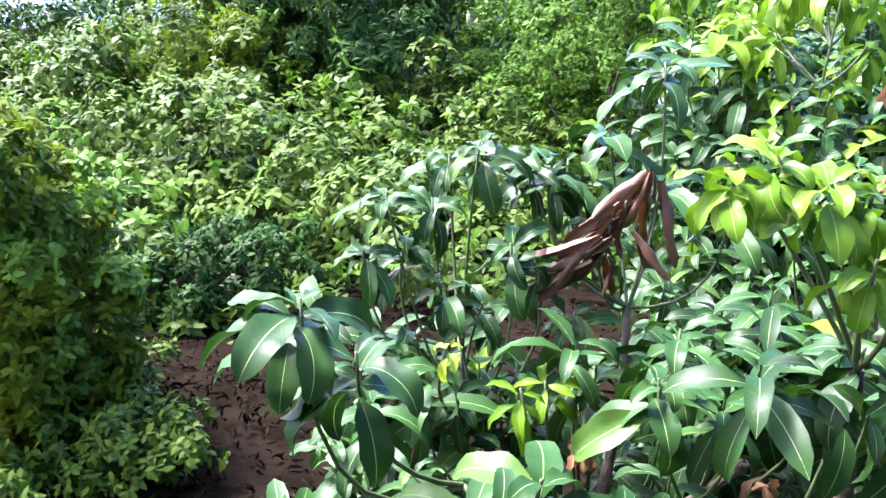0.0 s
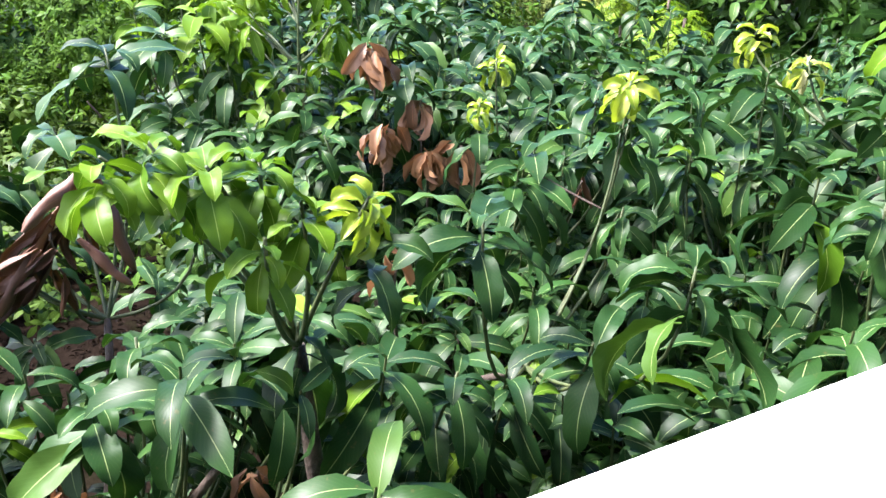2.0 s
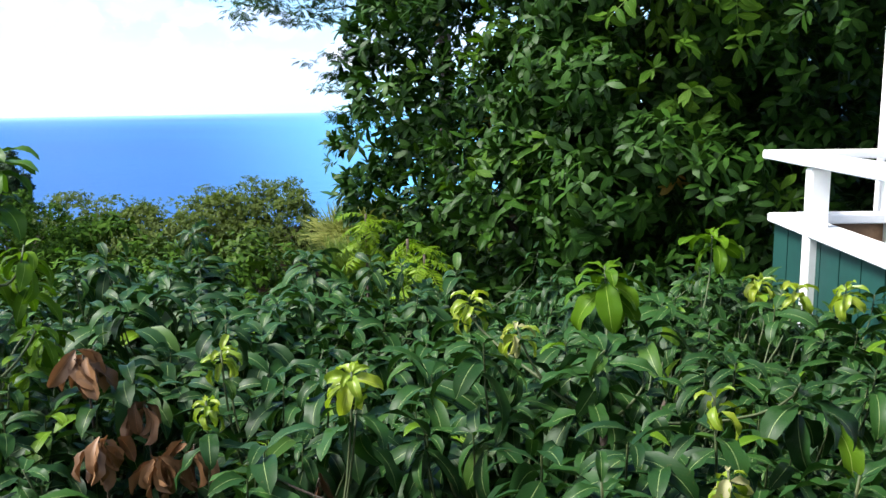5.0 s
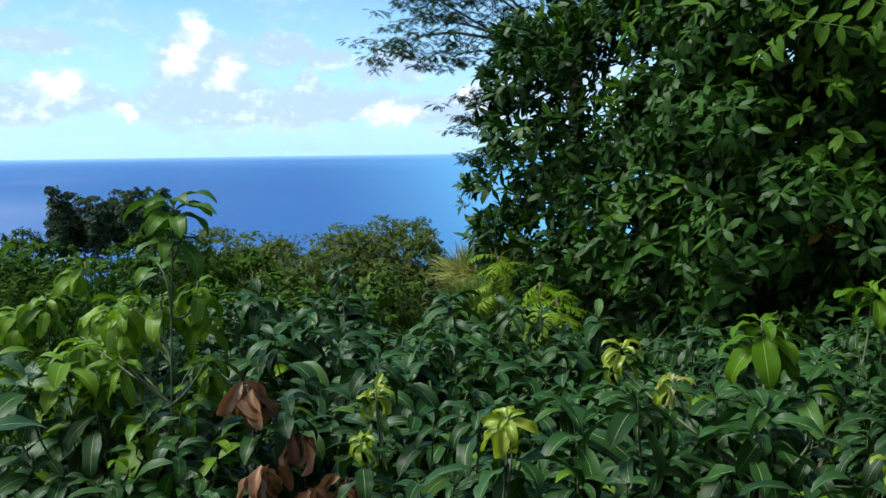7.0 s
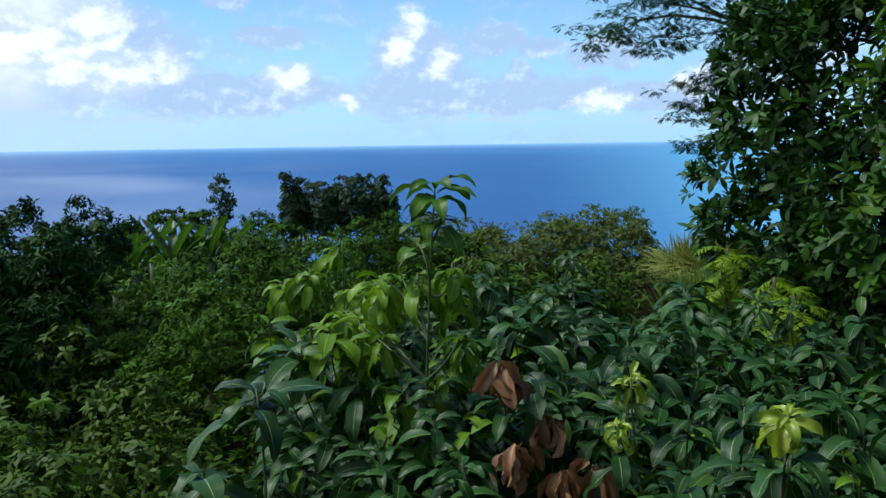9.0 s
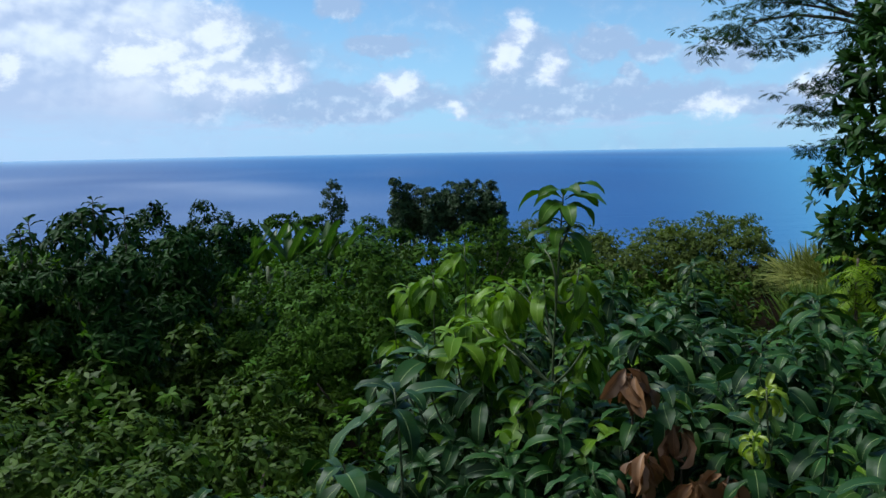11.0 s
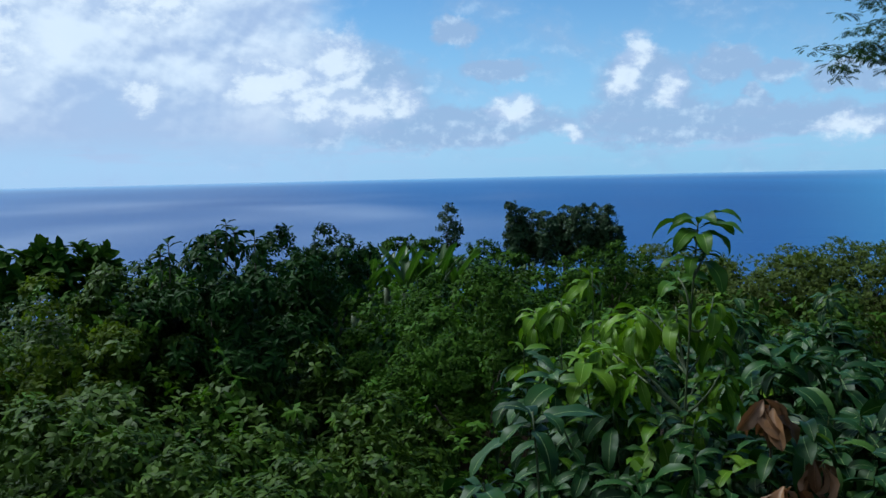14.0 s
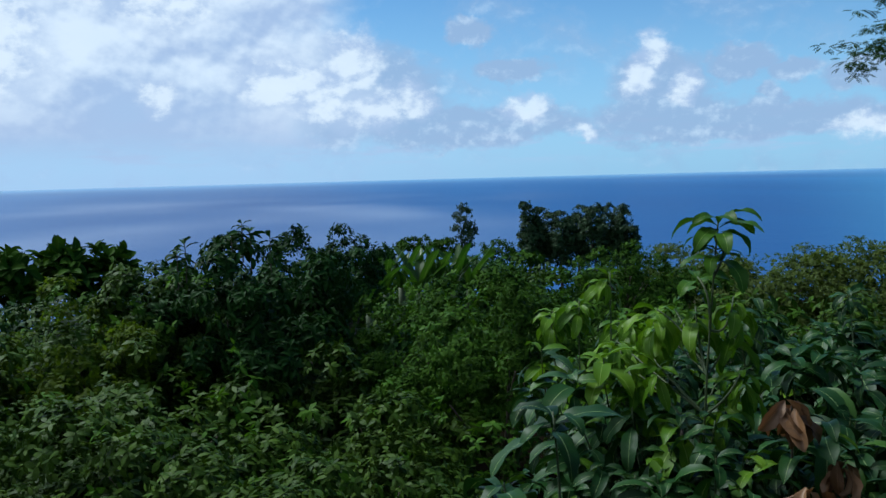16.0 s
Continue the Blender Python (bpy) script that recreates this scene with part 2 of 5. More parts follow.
M_MANGO = leaf_material("mango_leaf", (0.007, 0.034, 0.008), (0.044, 0.124, 0.020), (0.38, 0.47, 0.19), rough=0.40, glow=0.12, spots=0.25, shine=0.17, yellowing=0.05, midrib=0.58)
M_YOUNG = leaf_material("young_mango_leaf", (0.068, 0.178, 0.008), (0.245, 0.400, 0.016), (0.42, 0.52, 0.16), rough=0.38, glow=0.26, shine=0.15)
M_MID = leaf_material("half_grown_mango_leaf", (0.045, 0.128, 0.005), (0.150, 0.275, 0.008), (0.32, 0.44, 0.09), rough=0.38, glow=0.20, shine=0.08)
M_CROWN = leaf_material("topmost_mango_leaf", (0.038, 0.110, 0.007), (0.115, 0.235, 0.013), (0.30, 0.42, 0.09), rough=0.38, glow=0.2, shine=0.14)
M_LIME = leaf_material("lime_mango_leaf", (0.27, 0.42, 0.022), (0.50, 0.56, 0.05), (0.62, 0.64, 0.18), rough=0.3, glow=0.34)
M_CREAM = leaf_material("cream_mango_leaf", (0.62, 0.56, 0.24), (0.76, 0.68, 0.40), (0.62, 0.60, 0.25), rough=0.5, glow=0.4)
M_DRY = leaf_material("dry_leaf", (0.07, 0.027, 0.011), (0.66, 0.33, 0.15), (0.40, 0.20, 0.10), rough=0.45, glow=0.16, spots=0.5, through_tint=(1.2, 1.0, 0.85))
M_WITHERED = leaf_material("withered_leaf", (0.050, 0.020, 0.011), (0.27, 0.115, 0.060), (0.17, 0.08, 0.04), rough=0.5, glow=0.06, spots=0.5)
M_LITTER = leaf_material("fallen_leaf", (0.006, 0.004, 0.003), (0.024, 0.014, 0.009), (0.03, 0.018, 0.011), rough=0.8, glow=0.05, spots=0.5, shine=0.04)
M_HEDGE = leaf_material("hedge_leaf", (0.011, 0.042, 0.004), (0.112, 0.180, 0.015), (0.15, 0.23, 0.08), rough=0.42, glow=0.10, spots=0.2, ribs=9, shine=0.06)
M_SHRUB = leaf_material("shrub_leaf", (0.030, 0.070, 0.004), (0.185, 0.245, 0.009), (0.2, 0.3, 0.06), rough=0.45, glow=0.4, ribs=7, shine=0.05)
M_DARK = leaf_material("dark_leaf", (0.008, 0.032, 0.006), (0.040, 0.100, 0.014), (0.08, 0.15, 0.04), rough=0.45, glow=0.10, ribs=9, shine=0.05)
M_GLOSSY = leaf_material("glossy_leaf", (0.006, 0.031, 0.005), (0.056, 0.138, 0.013), (0.10, 0.18, 0.04), rough=0.38, glow=0.10, ribs=9, shine=0.10)
M_FRESH = leaf_material("fresh_leaf", (0.050, 0.135, 0.010), (0.130, 0.245, 0.018), (0.22, 0.32, 0.08), rough=0.45, glow=0.25, ribs=9, shine=0.06)
M_YELLOWED = leaf_material("yellowed_leaf", (0.30, 0.14, 0.02), (0.50, 0.36, 0.04), (0.45, 0.30, 0.06), rough=0.45, glow=0.25, ribs=9, shine=0.15)
M_FROND = leaf_material("frond_leaf", (0.12, 0.25, 0.010), (0.32, 0.46, 0.020), (0.3, 0.36, 0.08), rough=0.35, glow=0.35, ribs=5, shine=0.12)
M_LUSH = leaf_material("dense_shrub_leaf", (0.065, 0.165, 0.014), (0.220, 0.370, 0.028), (0.15, 0.24, 0.06), rough=0.42, glow=0.32, ribs=7, shine=0.12)
M_VINE = leaf_material("vine_leaf", (0.013, 0.046, 0.005), (0.092, 0.172, 0.015), (0.15, 0.22, 0.06), rough=0.5, glow=0.10, ribs=7, shine=0.02)
M_OLIVE = leaf_material("olive_leaf", (0.070, 0.115, 0.016), (0.190, 0.235, 0.040), (0.15, 0.17, 0.06), rough=0.6, glow=0.34, ribs=5, shine=0.15)
M_SKYLINE = leaf_material("evergreen_leaf", (0.020, 0.052, 0.016), (0.055, 0.110, 0.030), (0.05, 0.08, 0.03), rough=0.5, glow=0.1, ribs=5, shine=0.2)
M_BANANA = leaf_material("banana_leaf", (0.030, 0.095, 0.010), (0.085, 0.170, 0.022), (0.24, 0.32, 0.10), rough=0.35, glow=0.35, ribs=26, shine=0.35)
M_GRASS = leaf_material("grass_blade", (0.10, 0.19, 0.015), (0.22, 0.31, 0.030), (0.2, 0.27, 0.06), rough=0.5, ribs=2, shine=0.2)
M_STRAW = leaf_material("dry_grass_blade", (0.20, 0.24, 0.04), (0.40, 0.40, 0.09), (0.4, 0.36, 0.14), rough=0.55, ribs=2, shine=0.2)
M_STEM = plain_material("green_stem", (0.022, 0.045, 0.009), (0.060, 0.075, 0.020), 20.0, 0.6)
M_BARK = plain_material("bark", (0.034, 0.024, 0.016), (0.095, 0.070, 0.050), 9.0, 0.8, 0.8)
M_WHITE = plain_material("white_paint", (0.78, 0.78, 0.77), (0.84, 0.84, 0.83), 5.0, 0.45, 0.15, 0.002)
M_GREEN = plain_material("green_panel_paint", (0.005, 0.040, 0.034), (0.008, 0.055, 0.045), 3.0, 0.55, 0.15, 0.002)
M_SIDING = plain_material("lavender_siding_paint", (0.125, 0.13, 0.18), (0.15, 0.155, 0.205), 2.0, 0.6, 0.15, 0.002)
M_WOOD = plain_material("brown_wood", (0.20, 0.11, 0.055), (0.32, 0.19, 0.10), 8.0, 0.6)
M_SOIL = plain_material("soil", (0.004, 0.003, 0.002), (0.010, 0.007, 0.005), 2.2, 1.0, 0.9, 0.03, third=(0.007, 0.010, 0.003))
M_SEA = sea_material()


# ---- mesh makers ----
def mesh_of(name, verts, faces, mat, uvs=None, smooth=True):
    """A mesh from arrays: verts (n, 3), faces (m, 4) quads, uvs (m * 4, 2)."""
    me = bpy.data.meshes.new(name)
    verts, faces = np.asarray(verts, np.float32), np.asarray(faces, np.int32)
    me.vertices.add(len(verts))
    me.vertices.foreach_set("co", verts.ravel())
    me.loops.add(faces.size)
    me.loops.foreach_set("vertex_index", faces.ravel())
    me.polygons.add(len(faces))
    me.polygons.foreach_set("loop_start", np.arange(0, faces.size, 4, dtype=np.int32))
    if uvs is not None:
        layer = me.uv_layers.new(name="blade")
        layer.data.foreach_set("uv", np.asarray(uvs, np.float32).ravel())
    if smooth:
        me.polygons.foreach_set("use_smooth", np.ones(len(faces), bool))
    me.update(calc_edges=True)
    me.materials.append(mat)
    return me


def part_of(name, me, parent, label="", kind=""):
    ob = new(name, me)
    ob.parent = parent
    return tagged(ob, label, kind=kind)


def thing(name, at, label, category, group="", kind=""):
    ob = new(name)
    ob.location = at
    ob.empty_display_size = 0.1
    return tagged(ob, label, category, group, kind)


def blade(segs=8, cross=4, wide=0.25, fold=0.25, droop=1.2, wave=0.0, tip=1.0, twist=0.0, peak=0.42):
    """A leaf of length 1 from the origin along +y, arching down: verts, quads, uvs for every corner."""
    v, uv = [], []
    p, ang = np.zeros(2), 0.0
    stalk = 0.06
    for i in range(segs + 1):
        s = i / segs
        if i:
            ang = droop * (s ** 1.3)
            p = p + np.array([math.cos(ang), -math.sin(ang)]) / segs
        a = max(0.0, (s - stalk) / (1 - stalk))
        prof = max(0.0, math.sin(math.pi * a ** (math.log(0.5) / math.log(peak)))) ** (0.55 * tip)
        w = max(0.5 * wide * prof, 0.012 * wide if s > 0.5 else 0.022)
        tw = twist * s
        for j in range(cross + 1):
            c = 2 * j / cross - 1
            x, h = c * w, abs(c) * w * fold * 2 + wave * w * abs(c) * math.sin(s * 15 + 2.0 * c)
            x, h = x * math.cos(tw) - h * math.sin(tw), x * math.sin(tw) + h * math.cos(tw)
            v.append((x, p[0] + h * math.sin(ang), p[1] + h * math.cos(ang)))
            uv.append((j / cross, s))
    f = []
    for i in range(segs):
        for j in range(cross):
            a = i * (cross + 1) + j
            f.append((a, a + 1, a + cross + 2, a + cross + 1))
    v, f, uv = np.array(v), np.array(f), np.array(uv)
    return v, f, uv[f.ravel()]


def rolled(wide, droop, bend, twist, segs=11, cross=6):
    """A withered leaf of length 1, rolled up almost into a tube, crumpled and bent."""
    v, uv = [], []
    p, ang, yaw = np.zeros(3), 0.0, 0.0
    for i in range(segs + 1):
        s = i / segs
        ang, yaw = droop * s ** 1.2 + 0.12 * math.sin(9 * s), bend * math.sin(2.6 * s)
        d = np.array([math.sin(yaw) * math.cos(ang), math.cos(yaw) * math.cos(ang), -math.sin(ang)])
        if i:
            p = p + d / segs
        r = wide * max(0.12, math.sin(math.pi * min(1.0, 0.08 + 0.88 * s)) ** 0.7) * (1 + 0.16 * math.sin(14 * s + 3 * wide * 100))
        side = np.array([math.cos(yaw), -math.sin(yaw), 0])
        up = np.cross(side, d)
        for j in range(cross + 1):
            th = (j / cross - 0.5) * (4.4 - 1.2 * s) + twist * s * 2
            k = r * (1 + 0.18 * math.sin(j * 2.4 + s * 8))
            v.append(p + side * k * math.sin(th) - up * k * math.cos(th))
            uv.append((j / cross, s))
    f = [(i * (cross + 1) + j, i * (cross + 1) + j + 1, (i + 1) * (cross + 1) + j + 1, (i + 1) * (cross + 1) + j) for i in range(segs) for j in range(cross)]
    v, f, uv = np.array(v), np.array(f), np.array(uv)
    return v, f, uv[f.ravel()]


def pinnate(pairs=7, leaflet=0.3, wide=0.4, droop=0.7, segs=2, loose=0.0):
    """A feathered leaf of length 1: a row of leaflet pairs along an arching stalk."""
    lv, lf, lu = blade(segs, 2 if segs > 2 else 1, wide, 0.15, 0.5)
    vs, fs, us, k = [], [], [], 0
    p, q = np.zeros(3), np.zeros(3)
    for i in range(pairs + 1):
        s = (i + 1) / (pairs + 1)
        ang = droop * s
        d = np.array([0, math.cos(ang), -math.sin(ang)])
        q = p + d / (pairs + 1)
        up = np.array([0, math.sin(ang), math.cos(ang)])
        quad = np.array([p - [0.006, 0, 0], p + [0.006, 0, 0], q + [0.006, 0, 0], q - [0.006, 0, 0]])
        vs.append(quad), fs.append(np.array([[0, 1, 2, 3]]) + k), us.append(np.array([(0.5, 0), (0.5, 0), (0.5, 1), (0.5, 1)]))
        k += 4
        size = leaflet * (0.65 + 0.6 * math.sin(math.pi * min(1, s * 0.95)))
        for side in ((-1, 1) if i < pairs else (0,)):
            f = np.array([side * 0.92, 0, 0]) + d * (0.42 if side else 1.0)
            f = f + np.random.default_rng(int(i * 7 + side + pairs * 31)).normal(0, 1, 3) * loose
            f /= np.linalg.norm(f)
            r = np.cross(f, up)
            r /= np.linalg.norm(r)
            m = np.stack([r, f, np.cross(r, f)], 1)
            vs.append(lv * size @ m.T + q), fs.append(lf + k), us.append(lu)
            k += len(lv)
        p = q
    return np.concatenate(vs), np.concatenate(fs), np.concatenate(us)


def unit(a):
    return a / np.maximum(np.linalg.norm(a, axis=-1, keepdims=True), 1e-9)


def turns(fwd, up):
    """Rotations whose y runs along fwd and whose z is as near to up as can be: (n, 3, 3)."""
    f = unit(fwd)
    r = unit(np.cross(f, up))
    return np.stack([r, f, np.cross(r, f)], -1)


def scatter(name, templates, pos, rot, size, mat, rng):
    """One joined mesh of many leaves: each takes one of the templates."""
    pick = rng.integers(0, len(templates), len(pos))
    vs, fs, us, k = [], [], [], 0
    for t, (tv, tf, tu) in enumerate(templates):
        i = np.nonzero(pick == t)[0]
        if not len(i):
            continue
        w = np.einsum("nij,vj->nvi", rot[i] * size[i, None, None], tv) + pos[i, None, :]
        vs.append(w.reshape(-1, 3))
        fs.append((tf[None] + (np.arange(len(i)) * len(tv))[:, None, None]).reshape(-1, 4) + k)
        us.append(np.tile(tu, (len(i), 1)))
        k += len(i) * len(tv)
    return mesh_of(name, np.concatenate(vs), np.concatenate(fs), mat, np.concatenate(us))


def tube(name, points, radii, mat, sides=7):
    """A round stem through points (n, 3) with a radius at each."""
    pts, radii = np.asarray(points, float), np.asarray(radii, float)
    d = unit(np.gradient(pts, axis=0))
    ref = np.array([0.31, 0.95, 0.05])
    a = unit(np.cross(d, ref))
    b = np.cross(d, a)
    th = np.arange(sides) / sides * 2 * math.pi
    ring = pts[:, None] + radii[:, None, None] * (np.cos(th)[None, :, None] * a[:, None] + np.sin(th)[None, :, None] * b[:, None])
    n = len(pts)
    v = np.concatenate([ring.reshape(-1, 3), pts[-1:]])
    f = []
    for i in range(n - 1):
        for j in range(sides):
            k = (j + 1) % sides
            f.append((i * sides + j, i * sides + k, (i + 1) * sides + k, (i + 1) * sides + j))
    for j in range(0, sides - 1, 2):
        o = (n - 1) * sides
        f.append((o + j, o + (j + 1) % sides, o + (j + 2) % sides, n * sides))
    return mesh_of(name, v, f, mat)


def curve_between(a, b, rng, sag=0.0, wob=0.03, n=6, lift=0.0):
    a, b = np.asarray(a, float), np.asarray(b, float)
    s = np.linspace(0, 1, n)[:, None]
    bow = rng.normal(0, wob, 3)
    mid = (a + b) / 2 + np.array([0, 0, -sag]) + bow
    p = (1 - s) ** 2 * a + 2 * s * (1 - s) * mid + s ** 2 * b
    if lift:
        mid = np.array([b[0], b[1], a[2] + (b[2] - a[2]) * (1 - lift)]) + bow
        p = (1 - s) ** 2 * a + 2 * s * (1 - s) * mid + s ** 2 * b
    return p


def boxes(name, items, mat, bevel=0.004):
    """Bevelled boxes (centre, size) joined in one mesh."""
    bm = bmesh.new()
    for c, s in items:
        r = bmesh.ops.create_cube(bm, size=1.0)
        bmesh.ops.scale(bm, vec=s, verts=r["verts"])
        bmesh.ops.translate(bm, vec=c, verts=r["verts"])
    bmesh.ops.bevel(bm, geom=bm.edges[:], offset=bevel, segments=2, affect="EDGES")
    me = bpy.data.meshes.new(name)
    bm.to_mesh(me)
    bm.free()
    me.materials.append(mat)
    return me


# leaf shapes, each length 1
MANGO = [blade(10, 4, w, f, d, wv, 0.98, tw, 0.46) for w, f, d, wv, tw in
         ((0.33, 0.15, 1.3, 0.24, 0.3), (0.31, 0.22, 1.7, 0.28, -0.45), (0.35, 0.08, 1.4, 0.20, 0.2), (0.31, 0.18, 2.0, 0.26, 0.55), (0.34, 0.12, 1.0, 0.26, -0.4), (0.30, 0.10, 1.5, 0.22, -0.2))]
ARCHED = [blade(9, 4, w, f, d, wv, 1.15, tw, 0.46) for w, f, d, wv, tw in ((0.38, 0.18, 0.9, 0.14, 0.2), (0.35, 0.24, 1.4, 0.18, -0.3), (0.40, 0.14, 1.1, 0.12, 0.15), (0.36, 0.18, 0.7, 0.16, 0.3))]
MANGO_LOW = [blade(5, 2, w, f, d, 0.0, 0.85, tw, 0.46) for w, f, d, tw in ((0.36, 0.15, 1.0, 0.2), (0.34, 0.22, 1.5, -0.3), (0.39, 0.12, 1.2, 0.1))]
LIMP = [blade(8, 4, w, 0.35, d, 0.22, 1.05, tw) for w, d, tw in ((0.36, 1.7, 0.3), (0.33, 1.3, -0.4), (0.40, 2.0, 0.5))]
CURLED = [blade(9, 4, w, f, d, 0.28, 0.95, tw, 0.5) for w, f, d, tw in ((0.36, 0.40, 1.0, 0.4), (0.40, 0.30, 0.7, -0.5), (0.30, 0.60, 1.3, 0.8), (0.38, 0.45, 0.4, 0.5))]
ROLLED = [rolled(w, d, b, tw) for w, d, b, tw in ((0.075, 0.7, 0.35, 0.8), (0.09, 0.2, -0.3, -0.6), (0.065, 1.1, 0.2, 1.4), (0.085, -0.4, 0.4, 0.5))]
CREST = [blade(10, 4, w, f, d, wv, 1.0, tw, 0.45) for w, f, d, wv, tw in ((0.34, 0.10, 1.4, 0.14, 0.5), (0.31, 0.16, 1.7, 0.18, -0.6), (0.36, 0.06, 1.2, 0.12, 0.3), (0.33, 0.12, 1.55, 0.2, -0.4))]
BROAD = [blade(10, 4, w, f, d, wv, 1.0, tw, 0.48) for w, f, d, wv, tw in ((0.41, 0.12, 1.25, 0.16, 0.3), (0.37, 0.2, 1.6, 0.2, -0.4), (0.43, 0.08, 1.0, 0.14, 0.4), (0.39, 0.15, 1.85, 0.2, -0.25))]
SWEPT = [blade(10, 4, w, f, d, wv, 1.05, tw, 0.46) for w, f, d, wv, tw in ((0.30, 0.12, 0.95, 0.14, 0.2), (0.27, 0.2, 1.3, 0.18, -0.3), (0.32, 0.10, 0.75, 0.12, 0.4), (0.29, 0.16, 1.1, 0.2, -0.1))]
OVAL = [blade(4, 2, w, 0.25, d, 0.0, 0.8, tw) for w, d, tw in ((0.42, 0.5, 0.0), (0.38, 0.8, 0.3), (0.46, 0.3, -0.3))]
OVAL_FLAT = [blade(3, 1, w, 0.0, d, 0.0, 0.75, tw, 0.57) for w, d, tw in ((0.37, 0.5, 0.2), (0.33, 0.8, 0.5), (0.40, 0.3, -0.4))]
OVAL_FINE = [blade(6, 4, w, 0.25, d, 0.08, 0.85, tw) for w, d, tw in ((0.42, 0.5, 0.0), (0.38, 0.8, 0.3), (0.45, 0.3, -0.3))]
SMALL = [blade(3, 1, w, 0.0, d, 0.0, 0.7) for w, d in ((0.38, 0.4), (0.44, 0.7))]
TINY = [blade(2, 1, w, 0.0, d, 0.0, 0.7) for w, d in ((0.42, 0.4), (0.48, 0.7))]
MANGO_FILL = [blade(6, 2, w, f, d, 0.12, 0.9, tw, 0.46) for w, f, d, tw in ((0.31, 0.15, 1.2, 0.2), (0.28, 0.22, 1.6, -0.3), (0.33, 0.10, 1.3, 0.15), (0.30, 0.12, 0.9, -0.25))]
CURLED_LOW = [blade(4, 2, w, f, d, 0.2, 0.85, tw, 0.5) for w, f, d, tw in ((0.30, 0.6, 1.3, 0.5), (0.33, 0.5, 0.9, -0.5))]
LONG = [blade(4, 2, 0.3, 0.25, 0.7, 0.0, 1.0), blade(4, 2, 0.27, 0.3, 1.1, 0.0, 1.0)]
PINNATE = [pinnate(3, 0.44, 0.36, 0.5, 4, 0.25), pinnate(4, 0.40, 0.36, 0.9, 4, 0.25), pinnate(4, 0.36, 0.40, 0.2, 4, 0.3)]
FEATHER = [pinnate(5, 0.28, 0.42, 0.5, 2), pinnate(6, 0.26, 0.42, 0.8, 2)]
REED = [blade(4, 1, 0.02, 0.0, d, 0.0, 1.0, 0.4) for d in (0.15, 0.35, 0.6)]
FROND = [pinnate(12, 0.26, 0.21, 0.9, 3, 0.14), pinnate(11, 0.28, 0.22, 1.3, 3, 0.14), pinnate(12, 0.24, 0.22, 0.6, 3, 0.14)]
GRASS = [blade(7, 1, 0.026, 0.0, d, 0.0, 1.0, 0.4) for d in (0.25, 0.7, 1.2, 1.7)]


# ---- ground and sea ----
def ground_height(x, y):
    """The hillside: level under the house, steep below it, then easier, then down to the shore."""
    y = np.asarray(y, float)
    near = np.clip(y - 3.0, 0, 13)
    mid = np.clip(y - 16.0, 0, 60)
    far = np.clip(y - 76.0, 0, 400)
    return -0.25 * near - 0.10 * mid - 0.35 * far + 0.08 * np.sin(x * 0.9 + 1) * np.cos(y * 0.7)


def build_ground():
    a = np.sinh(np.linspace(-1, 1, 121) * 7.2)
    xs = a / a[-1] * 4800 
    ys = xs.copy()
    gx, gy = np.meshgrid(xs, ys)
    gz = np.maximum(ground_height(gx, gy), -60.0)
    v = np.stack([gx, gy, gz], -1).reshape(-1, 3)
    n = len(xs)
    i = np.arange((n - 1) * (n - 1))
    r, c = i // (n - 1), i % (n - 1)
    f = np.stack([r * n + c, r * n + c + 1, (r + 1) * n + c + 1, (r + 1) * n + c], 1)
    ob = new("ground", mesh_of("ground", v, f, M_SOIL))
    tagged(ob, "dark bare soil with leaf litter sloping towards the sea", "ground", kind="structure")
    s = 4850.0
    k = 64
    th = np.linspace(0, 2 * math.pi, k, endpoint=False)
    rings = np.array([2.0, 60, 200, 700, 2000, s])
    v = np.stack([np.outer(rings, np.cos(th)), np.outer(rings, np.sin(th)), np.zeros((len(rings), k))], -1).reshape(-1, 3)
    f = [(a * k + b, (a + 1) * k + b, (a + 1) * k + (b + 1) % k, a * k + (b + 1) % k) for a in range(len(rings) - 1) for b in range(k)]
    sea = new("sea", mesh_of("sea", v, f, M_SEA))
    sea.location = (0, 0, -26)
    tagged(sea, "calm deep blue ocean reaching to the horizon", "sea", kind="structure")


build_ground()


# ---- trees ----
def lumpy(dirs, seed, amount, scale=1.6):
    out = []
    for d in dirs:
        p = Vector((float(d[0]), float(d[1]), float(d[2])))
        out.append(1 + amount * noise.noise(p * scale + Vector((seed * 7.3, -seed, 2.1))) + 0.6 * amount * noise.noise(p * scale * 2.6 + Vector((seed, seed * 3.1, 5.5))))
    return np.clip(np.array(out), 0.6, 1.22)


